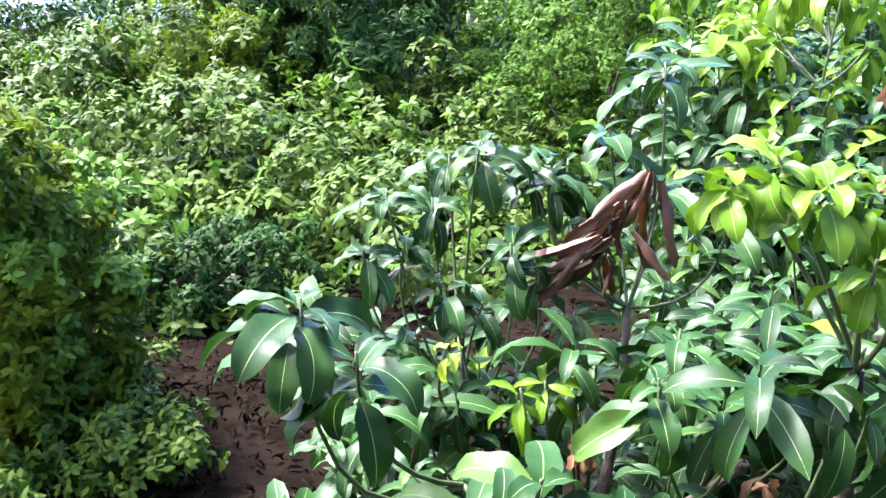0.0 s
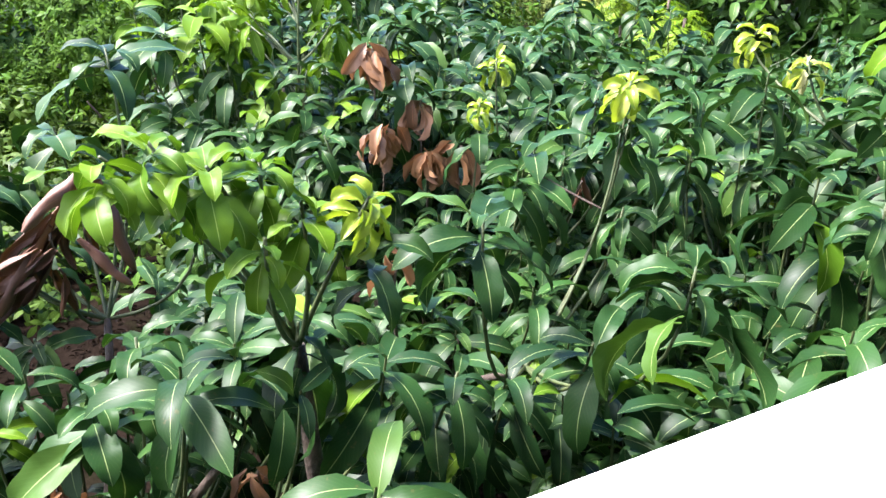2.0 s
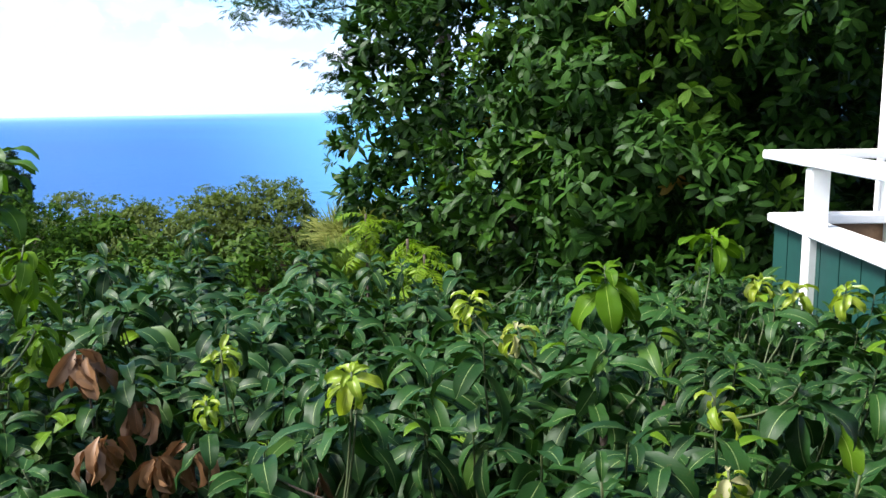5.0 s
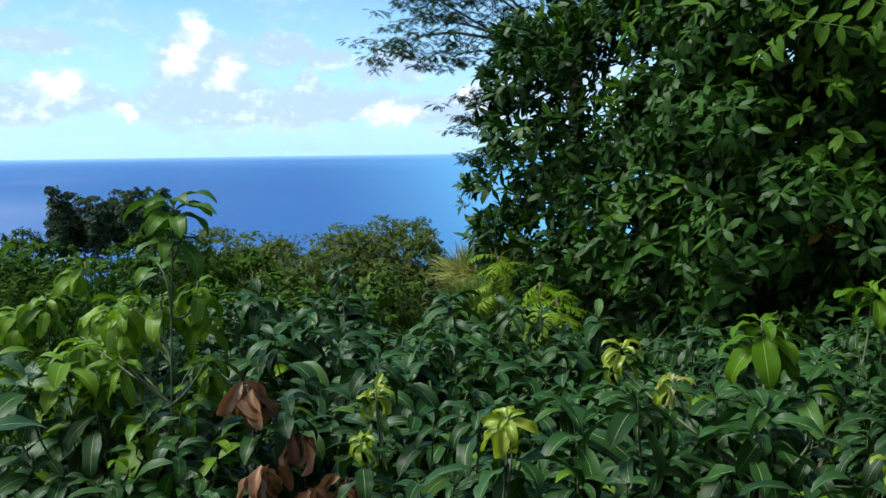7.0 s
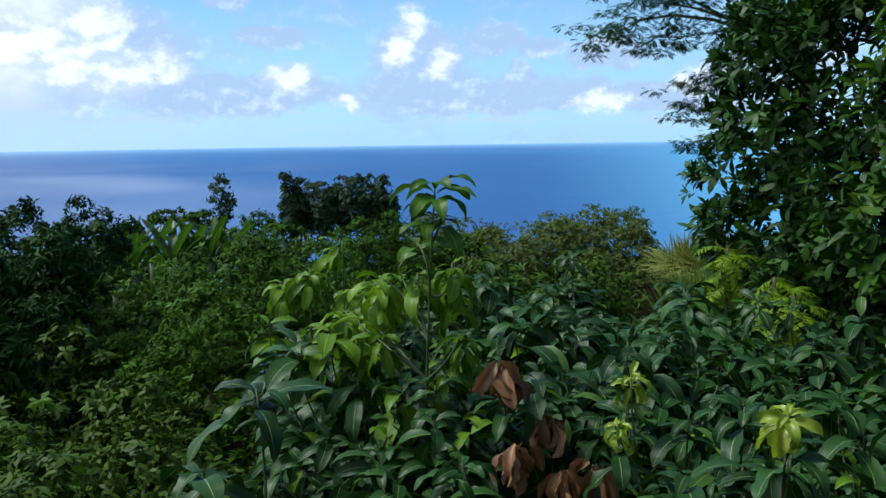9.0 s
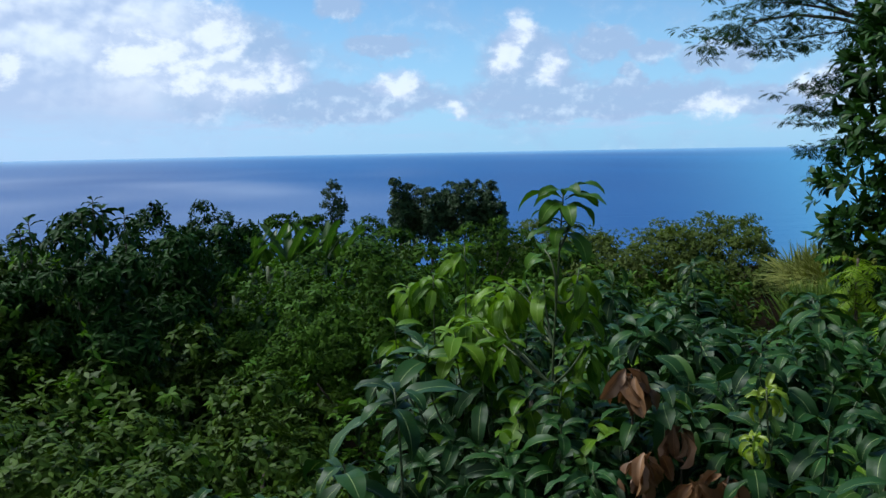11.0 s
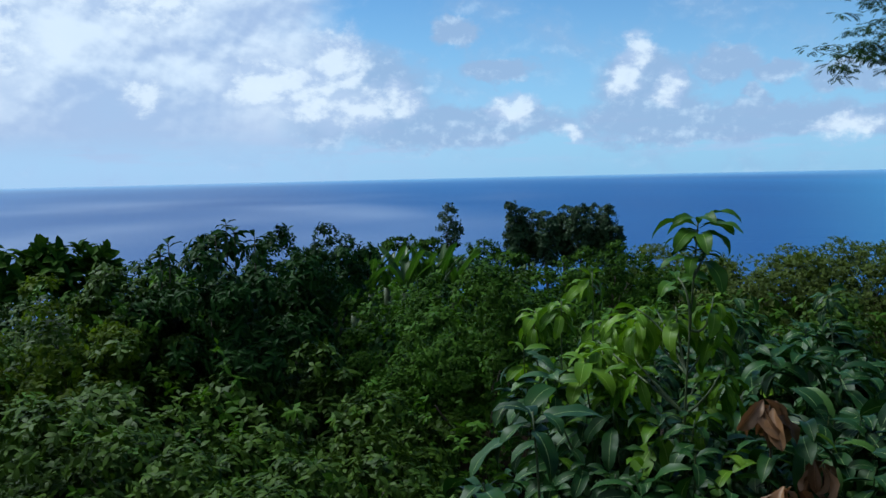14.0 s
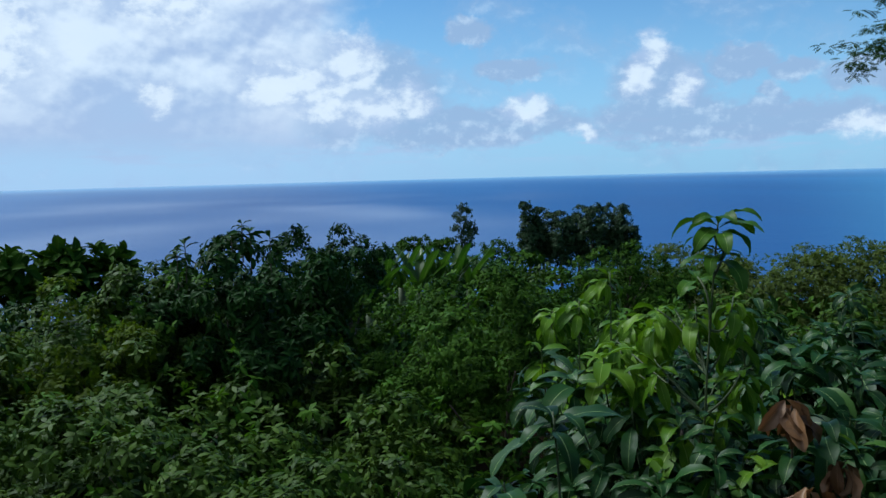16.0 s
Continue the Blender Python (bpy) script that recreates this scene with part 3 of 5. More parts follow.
def crown(center, radii, shoots, per, length, templates, mat, rng, lump=0.35, floor=-0.35, inner=0.55, spread=0.9, name="foliage", droop=0.25, face=0.35, clump=0.3, rise=(0.0, 0.9), many=2.8, deep=0.14):
    """A joined crown of leaf whorls on billowing clumps with hollows between. Returns the mesh and the shoot tips."""
    radii = np.asarray(radii, float)
    n = max(8, int(many / clump ** 2))
    d = unit(rng.normal(0, 1, (n * 4, 3)))
    d = d[d[:, 2] > floor][:n]
    r = lumpy(d, float(rng.integers(100)), lump, 2.2) * rng.uniform(0.64, 0.90, len(d))
    heart = d * r[:, None] * radii
    size = clump * radii.mean() * rng.uniform(0.7, 1.35, len(d))
    k = int(shoots * (1 - deep))
    i = rng.choice(len(d), k, p=size ** 2 / (size ** 2).sum())
    out = unit(unit(rng.normal(0, 1, (k, 3))) + unit(d[i] / radii) * 0.6 + [0, 0, 0.45])
    tips = heart[i] + out * (size[i] * rng.uniform(0.72, 1.05, k))[:, None] * [1, 1, 0.85]
    m = shoots - k                                            # shoots deeper in the crown
    e = unit(rng.normal(0, 1, (m, 3)))
    e[:, 2] = np.maximum(e[:, 2], floor)
    tips = np.concatenate([tips, e * radii * rng.uniform(0.3, inner + 0.1, (m, 1))]) + np.asarray(center)
    out = np.concatenate([out, e])
    side = unit(np.cross(out, rng.normal(0, 1, out.shape)))
    over = np.cross(out, side)
    th = (np.arange(per) * 2.39996)[None] + rng.uniform(0, 6.28, (len(out), 1))
    ring = np.cos(th)[..., None] * side[:, None] + np.sin(th)[..., None] * over[:, None]
    axis = np.repeat(out, per, 0)
    fwd = unit(ring.reshape(-1, 3) * spread + axis * rng.uniform(rise[0], rise[1], (len(axis), 1)) + [0, 0, -droop] + rng.normal(0, 0.18, axis.shape))
    up = unit(axis * (0.4 + face) + [0, 0, 0.6] + rng.normal(0, 0.22, axis.shape))
    pos = np.repeat(tips, per, 0) - axis * (rng.uniform(0, 0.7, (len(axis), 1)) * length)
    return scatter(name, templates, pos, turns(fwd, up), length * rng.uniform(0.65, 1.2, len(axis)), mat, rng), tips


def broad_tree(name, label, base, center, radii, shoots, per, length, templates, mat, seed, group="", extra=None, leaf_parts=0, fine=None, category="tree", **kw):
    """A tree or bush: trunk, limbs, joined crown; leaf_parts single leaves on the side that faces the house."""
    rng = np.random.default_rng(seed)
    t = thing(name, base, label, category, group)
    o = np.asarray(base, float)
    c = np.asarray(center, float) - o
    me, tips = crown(c, radii, shoots, per, length, templates, mat, rng, **kw)
    fork = np.array([c[0] * 0.4, c[1] * 0.4, max(0.25 if max(radii) > 0.6 else 0.05, c[2] - radii[2] * 0.75)])
    thick = 0.035 + 0.03 * max(radii) if max(radii) > 0.6 else 0.010
    part_of("trunk", tube("trunk", curve_between((0, 0, -0.4), fork, rng, 0, 0.05), np.linspace(thick * 1.3, thick, 6), M_BARK, 9), t, "rough grey-brown trunk")
    for i in range(6):
        tip = max((tips[k] for k in rng.integers(0, len(tips), 4)), key=lambda p: p[2])
        end = fork + (tip - fork) * 0.62
        part_of("limb", tube("limb", curve_between(fork, end, rng, -0.1, 0.15), np.linspace(thick * 0.5, thick * 0.12, 6), M_BARK, 6), t)
    part_of("crown", me, t, kind="stuff")
    if extra:
        for mat2, share, grow in extra:
            me2, _ = crown(c, np.asarray(radii) * grow, int(shoots * share), per, length * 1.05, templates, mat2, rng, **kw)
            part_of("new_growth", me2, t, "bright green young leaves", kind="stuff")
    if leaf_parts:
        face = tips[np.argsort(np.linalg.norm(tips + o - np.array([0.3, 0.1, 3.4]), axis=1))][: max(1, leaf_parts // 5)]
        shapes = [mesh_of("leaf", v * length, f, mat, u) for v, f, u in (fine or templates)]
        for i in range(leaf_parts):
            tip = face[i % len(face)]
            out = unit(tip - c)
            f = unit(out * 0.6 + rng.normal(0, 0.55, 3) + [0, 0, -0.2])
            m = turns(f[None], unit(out * 0.5 + [0, 0, 0.9])[None])[0]
            leaf = part_of("leaf", shapes[i % len(shapes)], t)
            leaf.matrix_basis = Matrix.Translation(tip + rng.normal(0, length * 0.2, 3)) @ Matrix(m.tolist()).to_4x4() @ Matrix.Scale(rng.uniform(0.75, 1.2), 4)
    return t


# ---- the mango trees below the deck ----
def rosette(tip, kind, length, count, rng, lean=None):
    """The whorl of leaves at a shoot's end: places, rotations, sizes."""
    k = np.arange(count)
    az = k * 2.39996 + rng.uniform(0, 6.28) + rng.normal(0, 0.25, count)
    s = (k + 0.5) / count                                     # 0: youngest, at the very tip
    el = {"mango": 42 - 62 * s, "mid": 28 - 72 * s, "young": 42 - 68 * s, "fresh": 44 - 66 * s, "flush": 24 - 64 * s, "lime": 50 - 85 * s, "cream": 25 - 70 * s, "hang": -5 - 30 * s, "crest": 34 - 36 * s, "broad": 36 - 62 * s}[kind]
    el = np.radians(el + rng.normal(0, 12, count))
    f = np.stack([np.cos(az) * np.cos(el), np.sin(az) * np.cos(el), np.sin(el)], -1)
    up = np.stack([-np.cos(az) * np.sin(el), -np.sin(az) * np.sin(el), np.cos(el)], -1) + rng.normal(0, 0.24, (count, 3))
    tilt = np.array(Matrix.Rotation(abs(rng.normal(0, 0.04 if kind == "crest" else 0.24)), 3, Vector((*rng.normal(0, 1, 2), 0.0))))   # no shoot stands quite upright
    f, up = f @ tilt.T, up @ tilt.T
    pos = np.asarray(tip) + (tilt @ np.array([0, 0, -1.0])) * (s * length * (0.32 if kind == "crest" else 0.55))[:, None] + f * 0.008
    if lean is not None:
        pos = pos + np.asarray(lean) * (s * length * 0.3)[:, None]
    size = length * (0.5 + 0.58 * np.sin(np.clip(s * 1.25 + 0.18, 0, 1) * math.pi / 2)) * rng.uniform(0.68, 1.16, count)
    return pos, turns(f, up), size


LEAF_KIND = {"mango": (MANGO, M_MANGO), "young": (BROAD, M_YOUNG), "fresh": (BROAD, M_MID), "flush": (CREST, M_YOUNG), "mid": (SWEPT, M_MID), "crest": (CREST, M_MANGO), "crest_green": (CREST, M_CROWN), "broad": (BROAD, M_MANGO), "lime": (LIMP, M_LIME), "cream": (LIMP, M_CREAM), "hang": (MANGO, M_MANGO), "dry": (CURLED, M_DRY), "rolled": (ROLLED, M_WITHERED)}
LEAF_MESH = {k: [mesh_of("leaf", v, f, m, u) for v, f, u in t] for k, (t, m) in LEAF_KIND.items()}
YOUNG = []           # yellow-green shoots
DEAD = []            # withered shoots
TOPS = []            # every shoot told singly, for the height of the canopy between them


def put_leaf(parent, kind, pos, rot, size, i, label=""):
    ob = part_of("leaf", LEAF_MESH[kind][i % len(LEAF_MESH[kind])], parent, label)
    ob.matrix_basis = Matrix.Translation(pos) @ Matrix(rot.tolist()).to_4x4() @ Matrix.Scale(float(size), 4)
    return ob


def mango_tree(label, base, fork_z, shoots, seed, limbs=5, knots=()):
    """A low mango tree: trunk, limbs, a twig and a whorl of leaves for every shoot (x, y, z, kind, leaf length, leaves)."""
    rng = np.random.default_rng(seed)
    t = thing("mango_tree", base, label, "tree", "mango trees below the deck")
    o = np.asarray(base, float)
    fork = np.array([0.0, 0.0, fork_z - o[2]])
    part_of("trunk", tube("trunk", curve_between((0, 0, -0.3), fork, rng, 0, 0.05), np.linspace(0.065, 0.05, 6), M_BARK, 9), t, "brown rough trunk")
    tops = np.array([s[:3] for s in shoots]) - o
    ends = []
    for i in range(limbs):
        a = i / limbs * 6.283 + rng.uniform(0, 0.6)
        near = tops[np.argmax(tops[:, 0] * math.cos(a) + tops[:, 1] * math.sin(a))]
        e = fork + (near * [1, 1, 1] - fork) * 0.55 + [0, 0, -0.12]
        ends.append(e)
        part_of("limb", tube("limb", curve_between(fork, e, rng, 0.06, 0.05), np.linspace(0.024, 0.012, 6), M_BARK, 7), t)
    for kx, ky, kz in knots:                                  # a swollen joint from which several stems rise
        kn = np.array([kx, ky, kz]) - o
        ends.append(kn)
        part_of("limb", tube("limb", curve_between((kn[0] + 0.26, kn[1] + 0.12, -0.3), kn, rng, 0, 0.10, 9), [0.022, 0.021, 0.020, 0.019, 0.018, 0.017, 0.016, 0.024, 0.016], M_BARK, 8), t, "brown limb with a swollen joint")
    ends = np.array(ends + [fork])
    for i, (x, y, z, kind, length, count) in enumerate(shoots):
        tip = np.array([x, y, z]) - o
        TOPS.append((x, y, z))
        if kind in ("young", "flush", "mid"):
            YOUNG.append((x, y, z))
        cost = np.linalg.norm(ends[:, :2] - tip[:2], axis=1) + np.maximum(0, ends[:, 2] - tip[2] + 0.2) * 3
        for q in range(len(knots)):
            if math.hypot(*(ends[-2 - q, :2] - tip[:2])) < 0.42 and tip[2] > ends[-2 - q, 2] + 0.1:
                cost[len(ends) - 2 - q] = -1.0
        start = ends[np.argmin(cost)]
        if i and shoots[0][3] == "crest_green" and z > 2.3:   # side shoots of the leading stem
            start, cost = min(lead, key=lambda q: math.hypot(*(q[:2] - tip[:2])) + 3 * abs(q[2] - tip[2] + 0.2)), cost * 0 - 1
        path = curve_between(start, tip + [0, 0, 0.005], rng, 0, 0.06, 8, lift=0.0 if cost.min() < 0 else 0.75)
        lead = path if i == 0 else lead
        part_of("twig", tube("twig", path, np.linspace(0.0075, 0.004, 8), M_STEM, 6), t)
        pos, rot, size = rosette(tip, kind.split("_")[0], length, count, rng)
        for j in range(count):
            put_leaf(t, kind, pos[j], rot[j], size[j], j + i)
        if kind in ("lime", "cream"):                         # the older green leaves under a new flush
            if kind == "cream":
                pos, rot, size = rosette(tip + [0.03, 0.01, -0.02], "lime", length, 6, rng)
                for j in range(6):
                    put_leaf(t, "lime", pos[j], rot[j], size[j], j)
            pos, rot, size = rosette(tip - [0, 0, length * 0.9], "mango", 0.19, 6, rng)
            for j in range(6):
                put_leaf(t, "mango", pos[j], rot[j], size[j], j)
    return t


def dead_shoot(tree, tip, length, count, seed, lean=(0, 0, -1), spread=0.38, kind="dry"):
    """A withered shoot: a bare twig with curled brown leaves hanging from it, in its tree."""
    rng = np.random.default_rng(seed)
    o = np.asarray(tree.location)
    tip = np.asarray(tip) - o
    lean = np.asarray(lean, float)
    stem = curve_between(tip + ([0.02, 0.05, -0.10] if kind == "rolled" else [0.05, 0.08, -0.35]), tip, rng, 0, 0.02)
    d = part_of("dead_shoot", tube("dead_shoot", stem, np.linspace(0.006, 0.004, 6), M_BARK, 6), tree, "withered shoot with curled brown leaves")
    DEAD.append(tuple(tip + o))
    if kind == "rolled":
        f = unit(lean + rng.normal(0, spread, (count, 3)) * [1, 1, 0.6])
        up = rng.normal(0, 1, (count, 3)) + [0, -0.8, 0.6]
    else:                                                     # leaves that stand out a little, then hang
        a = np.arange(count) * 2.4 + rng.normal(0, 0.3, count)
        el = np.radians(rng.uniform(-80, -26, count))
        f = np.stack([np.cos(a) * np.cos(el), np.sin(a) * np.cos(el), np.sin(el)], -1)
        up = np.stack([-np.cos(a) * np.sin(el), -np.sin(a) * np.sin(el), np.cos(el)], -1) + rng.normal(0, 0.5, (count, 3))
    for j in range(count):
        put_leaf(d, kind, tip + rng.normal(0, 0.02, 3) + f[j] * 0.01, turns(f[j:j + 1], up[j:j + 1])[0], length * rng.uniform(0.7, 1.1), j)
    return d


tree_front = mango_tree("low mango tree with long glossy dark green leaves", (0.45, 2.15, 0.0), 1.15, [
    (-0.30, 1.50, 2.50, "broad", 0.205, 15), (-0.20, 1.55, 2.34, "broad", 0.20, 8), (0.18, 1.31, 2.19, "broad", 0.22, 11), (0.51, 1.72, 2.15, "broad", 0.20, 12), (0.65, 2.04, 2.10, "mango", 0.21, 11),
    (0.28, 2.06, 1.92, "mid", 0.13, 10), (0.20, 1.98, 1.95, "mid", 0.12, 8), (0.0, 2.11, 2.02, "lime", 0.07, 6), (0.11, 2.66, 2.46, "mango", 0.19, 12), (-0.20, 2.55, 2.32, "crest", 0.18, 9),
    (0.80, 3.05, 2.63, "crest", 0.28, 9), (0.60, 2.98, 2.40, "crest", 0.26, 8), (0.28, 2.74, 2.38, "mango", 0.20, 10), (0.76, 2.80, 2.26, "crest", 0.24, 8), (0.98, 2.72, 2.20, "mango", 0.21, 10), (0.76, 1.56, 2.71, "young", 0.13, 15), (1.06, 1.48, 2.63, "lime", 0.105, 17), (0.96, 1.66, 2.27, "hang", 0.24, 8),
    (1.04, 1.25, 2.06, "mango", 0.20, 9), (-0.35, 2.0, 1.78, "mango", 0.12, 8), (-0.1, 1.75, 1.85, "mango", 0.14, 9),
    (0.58, 1.60, 2.74, "young", 0.125, 12), (0.67, 1.62, 2.75, "young", 0.125, 12), (0.88, 1.62, 2.69, "young", 0.125, 13), (0.84, 1.48, 2.58, "young", 0.115, 11), (0.95, 1.58, 2.60, "young", 0.12, 11),
    (-0.14, 2.60, 2.14, "mango", 0.20, 10), (0.01, 2.90, 2.34, "mango", 0.20, 11), (0.36, 2.72, 2.36, "mango", 0.20, 11), (0.45, 2.95, 2.30, "mango", 0.20, 10), (0.20, 2.42, 2.20, "mango", 0.20, 10),
    (-0.02, 2.45, 2.05, "mango", 0.16, 11), (0.12, 2.55, 1.92, "mango", 0.16, 11), (0.30, 2.50, 2.08, "mango", 0.16, 11), (0.42, 2.45, 1.93, "mango", 0.15, 10), (0.22, 2.35, 1.80, "mango", 0.15, 10), (-0.15, 2.35, 1.88, "mango", 0.15, 10),
    (0.02, 2.30, 1.72, "mango", 0.14, 10), (-0.28, 2.50, 2.16, "mango", 0.16, 10), (0.50, 2.60, 2.18, "mango", 0.17, 10), (-0.05, 2.62, 2.28, "mango", 0.17, 10)], 11, knots=((0.965, 1.68, 2.20),))
tree_middle = mango_tree("mango tree with lime-green new leaves and withered shoots", (1.9, 2.75, 0.0), 1.2, [
    (1.37, 1.54, 2.51, "mango", 0.22, 13), (1.70, 1.19, 2.47, "mango", 0.23, 13), (1.66, 1.44, 2.15, "mango", 0.20, 10), (1.30, 1.50, 2.13, "mango", 0.17, 9),
    (2.26, 2.05, 2.19, "mango", 0.17, 10), (2.30, 2.14, 2.60, "lime", 0.109, 17), (2.38, 3.09, 2.47, "lime", 0.105, 13), (2.22, 2.95, 2.33, "lime", 0.097, 13),
    (2.64, 3.48, 2.50, "mango", 0.22, 11), (3.25, 3.54, 2.20, "mango", 0.18, 10), (1.55, 3.0, 2.25, "mango", 0.19, 10), (2.55, 2.6, 2.45, "mango", 0.22, 11), (2.29, 2.11, 2.48, "hang", 0.28, 3)], 12)
tree_side = mango_tree("mango tree with pale cream and lime new leaves beside the balcony", (2.85, 1.7, 0.0), 1.25, [
    (2.93, 1.97, 2.67, "cream", 0.095, 5), (2.29, 1.17, 2.53, "mango", 0.17, 12), (3.04, 1.66, 2.60, "mango", 0.23, 12), (3.65, 2.07, 2.76, "fresh", 0.21, 14),
    (5.94, 2.73, 2.58, "fresh", 0.24, 13), (6.04, 2.43, 2.27, "lime", 0.15, 13), (5.76, 2.07, 2.31, "lime", 0.14, 13), (5.48, 1.69, 2.41, "lime", 0.13, 12), (3.50, 1.16, 2.48, "broad", 0.22, 11),
    (2.81, 1.14, 2.62, "lime", 0.084, 8), (2.62, 1.00, 2.50, "cream", 0.08, 4), (2.45, 0.92, 2.42, "lime", 0.084, 7), (2.68, 0.70, 2.56, "mango", 0.19, 12),
    (2.33, 0.72, 2.39, "mango", 0.22, 11), (3.10, 2.35, 2.68, "lime", 0.109, 12),
    (2.94, 1.64, 2.54, "mango", 0.23, 8), (3.18, 1.76, 2.56, "mango", 0.22, 8), (3.08, 1.52, 2.51, "mango", 0.20, 7)], 13, knots=((3.07, 1.68, 2.33),))
tree_tall = mango_tree("slender young mango tree with yellow-green leaves", (1.80, 4.15, 0.0), 1.6, [
    (1.82, 3.88, 3.265, "crest_green", 0.26, 13), (1.81, 3.87, 3.12, "crest_green", 0.20, 8), (1.78, 4.02, 2.97, "crest_green", 0.19, 6), (1.98, 4.05, 2.86, "flush", 0.168, 11), (1.66, 4.25, 2.78, "flush", 0.185, 13), (1.56, 4.6, 2.55, "flush", 0.185, 14), (1.9, 4.6, 2.72, "mid", 0.185, 13),
    (1.83, 4.16, 2.80, "flush", 0.193, 12), (2.00, 4.10, 2.70, "mid", 0.185, 12), (1.74, 4.52, 2.66, "flush", 0.193, 12), (1.76, 4.72, 2.50, "flush", 0.185, 12), (1.62, 4.40, 2.40, "mid", 0.193, 12),
    (1.80, 3.86, 2.30, "mango", 0.22, 9), (1.52, 4.24, 2.27, "hang", 0.27, 7), (1.98, 3.95, 2.52, "mid", 0.185, 13), (1.64, 4.05, 2.12, "mango", 0.22, 9), (2.05, 4.3, 2.4, "mid", 0.168, 12), (1.62, 4.15, 2.52, "mid", 0.185, 13), (1.45, 4.0, 2.0, "mango", 0.21, 9)], 14, 4)
tree_back = mango_tree("young mango tree with yellow-green drooping leaves", (1.70, 5.35, 0.0), 1.5, [
    (1.81, 5.47, 2.83, "flush", 0.21, 13), (1.80, 5.10, 2.58, "flush", 0.193, 16), (1.40, 5.40, 2.60, "flush", 0.193, 15), (1.54, 5.27, 2.68, "flush", 0.193, 16), (1.57, 5.46, 2.28, "flush", 0.193, 16),
    (1.70, 4.95, 2.42, "flush", 0.185, 15), (1.58, 5.05, 2.20, "mid", 0.185, 15), (2.00, 5.30, 2.45, "mid", 0.185, 15), (1.45, 5.2, 2.02, "mid", 0.185, 15), (1.9, 5.5, 2.2, "mango", 0.22, 10), (2.1, 5.1, 2.3, "mango", 0.22, 10)], 15, 4)
tree_far = mango_tree("broad mango tree with dark blue-green leaves", (3.6, 5.5, -0.1), 1.2, [
    (2.99, 5.42, 2.13, "mango", 0.22, 11), (3.18, 4.82, 2.23, "mango", 0.22, 11), (2.83, 5.67, 2.36, "mango", 0.22, 11), (4.65, 5.76, 2.06, "mango", 0.22, 11),
    (4.13, 6.45, 2.48, "mango", 0.22, 11), (3.6, 5.9, 2.3, "mango", 0.22, 11), (3.9, 4.6, 2.25, "mango", 0.22, 11), (4.6, 4.4, 2.35, "mango", 0.22, 11),
    (4.9, 3.3, 2.35, "mango", 0.21, 11), (4.4, 2.7, 2.45, "mango", 0.21, 11),
    (5.5, 5.0, 1.75, "mango", 0.20, 10), (5.7, 3.9, 1.9, "mango", 0.20, 10), (5.1, 2.3, 2.15, "mango", 0.22, 10), (6.6, 3.4, 1.85, "mango", 0.24, 10), (6.4, 2.2, 1.9, "mango", 0.24, 10)], 16)
TREES = [tree_front, tree_middle, tree_side, tree_tall, tree_back, tree_far]

# withered shoots
for i, s in enumerate((0.0, 0.25, 0.5, 0.75)):
    dead_shoot(tree_front, (0.61 - 0.20 * s, 2.46 - 0.02 * i, 2.40 - 0.26 * s), 0.27, 3, 21 + 40 * i, (-0.70 - 0.25 * s, -0.08, -0.66), 0.10, "rolled")
dead_shoot(tree_front, (0.63, 2.44, 2.42), 0.26, 3, 27, (0.05, -0.1, -0.95), 0.12, "rolled")
dead_shoot(tree_front, (0.60, 2.43, 2.26), 0.20, 3, 31, (0.35, -0.1, -0.9), 0.14, "rolled")
dead_shoot(tree_front, (0.52, 2.46, 2.14), 0.16, 2, 33, (0.1, -0.1, -0.9), 0.14, "rolled")
for i, p in enumerate(((0.89, 1.85, 1.72), (1.36, 1.96, 2.21), (0.4, 2.12, 1.66))):
    dead_shoot(tree_front, p, 0.12, 5, 34 + i)
dead_shoot(tree_middle, (1.98, 3.50, 2.46), 0.19, 16, 23)
dead_shoot(tree_middle, (1.94, 3.32, 2.15), 0.18, 14, 24)
dead_shoot(tree_middle, (2.19, 3.42, 2.21), 0.16, 11, 25)
dead_shoot(tree_middle, (2.13, 3.22, 2.04), 0.17, 15, 26)
dead_shoot(tree_middle, (2.30, 3.22, 2.05), 0.18, 7, 28)
dead_shoot(tree_middle, (2.24, 2.26, 2.22), 0.15, 2, 29, (0.05, -0.1, -1.0), 0.12, "rolled")


part_of("dead_twig", tube("dead_twig", curve_between(np.array((2.12, 2.40, 2.23)) - np.array(tree_middle.location), np.array((2.24, 2.13, 2.16)) - np.array(tree_middle.location), np.random.default_rng(1), 0.02, 0.02), np.linspace(0.006, 0.0035, 6), M_BARK, 6), tree_middle, "bare grey twig")


def inside(x, y, poly):
    c = False
    for (ax, ay), (bx, by) in zip(poly, poly[1:] + poly[:1]):
        if (ay > y) != (by > y) and x < (bx - ax) * (y - ay) / (by - ay) + ax:
            c = not c
    return c


MANGO_PLOT = [(-0.45, 1.25), (-0.45, 2.75), (0.3, 2.85), (0.7, 2.75), (1.15, 3.6), (1.2, 5.6), (2.4, 6.4), (3.6, 7.2), (4.9, 6.4), (6.2, 4.6), (7.6, 3.6), (7.2, 2.0), (5.6, 1.0), (3.7, 0.75), (2.6, 0.55), (1.2, 0.95)]


# hollows in the canopy, where one looks down into shade
SHADE = [(0.66, 1.6, 1.86), (0.76, 1.47, 1.86), (1.34, 1.38, 1.96), (1.11, 3.67, 2.42), (1.04, 3.37, 2.38), (1.46, 3.44, 2.25), (1.62, 3.36, 2.19), (1.78, 2.74, 2.06), (1.93, 2.44, 2.08), (1.95, 1.45, 2.42), (2.35, 2.04, 2.27)]


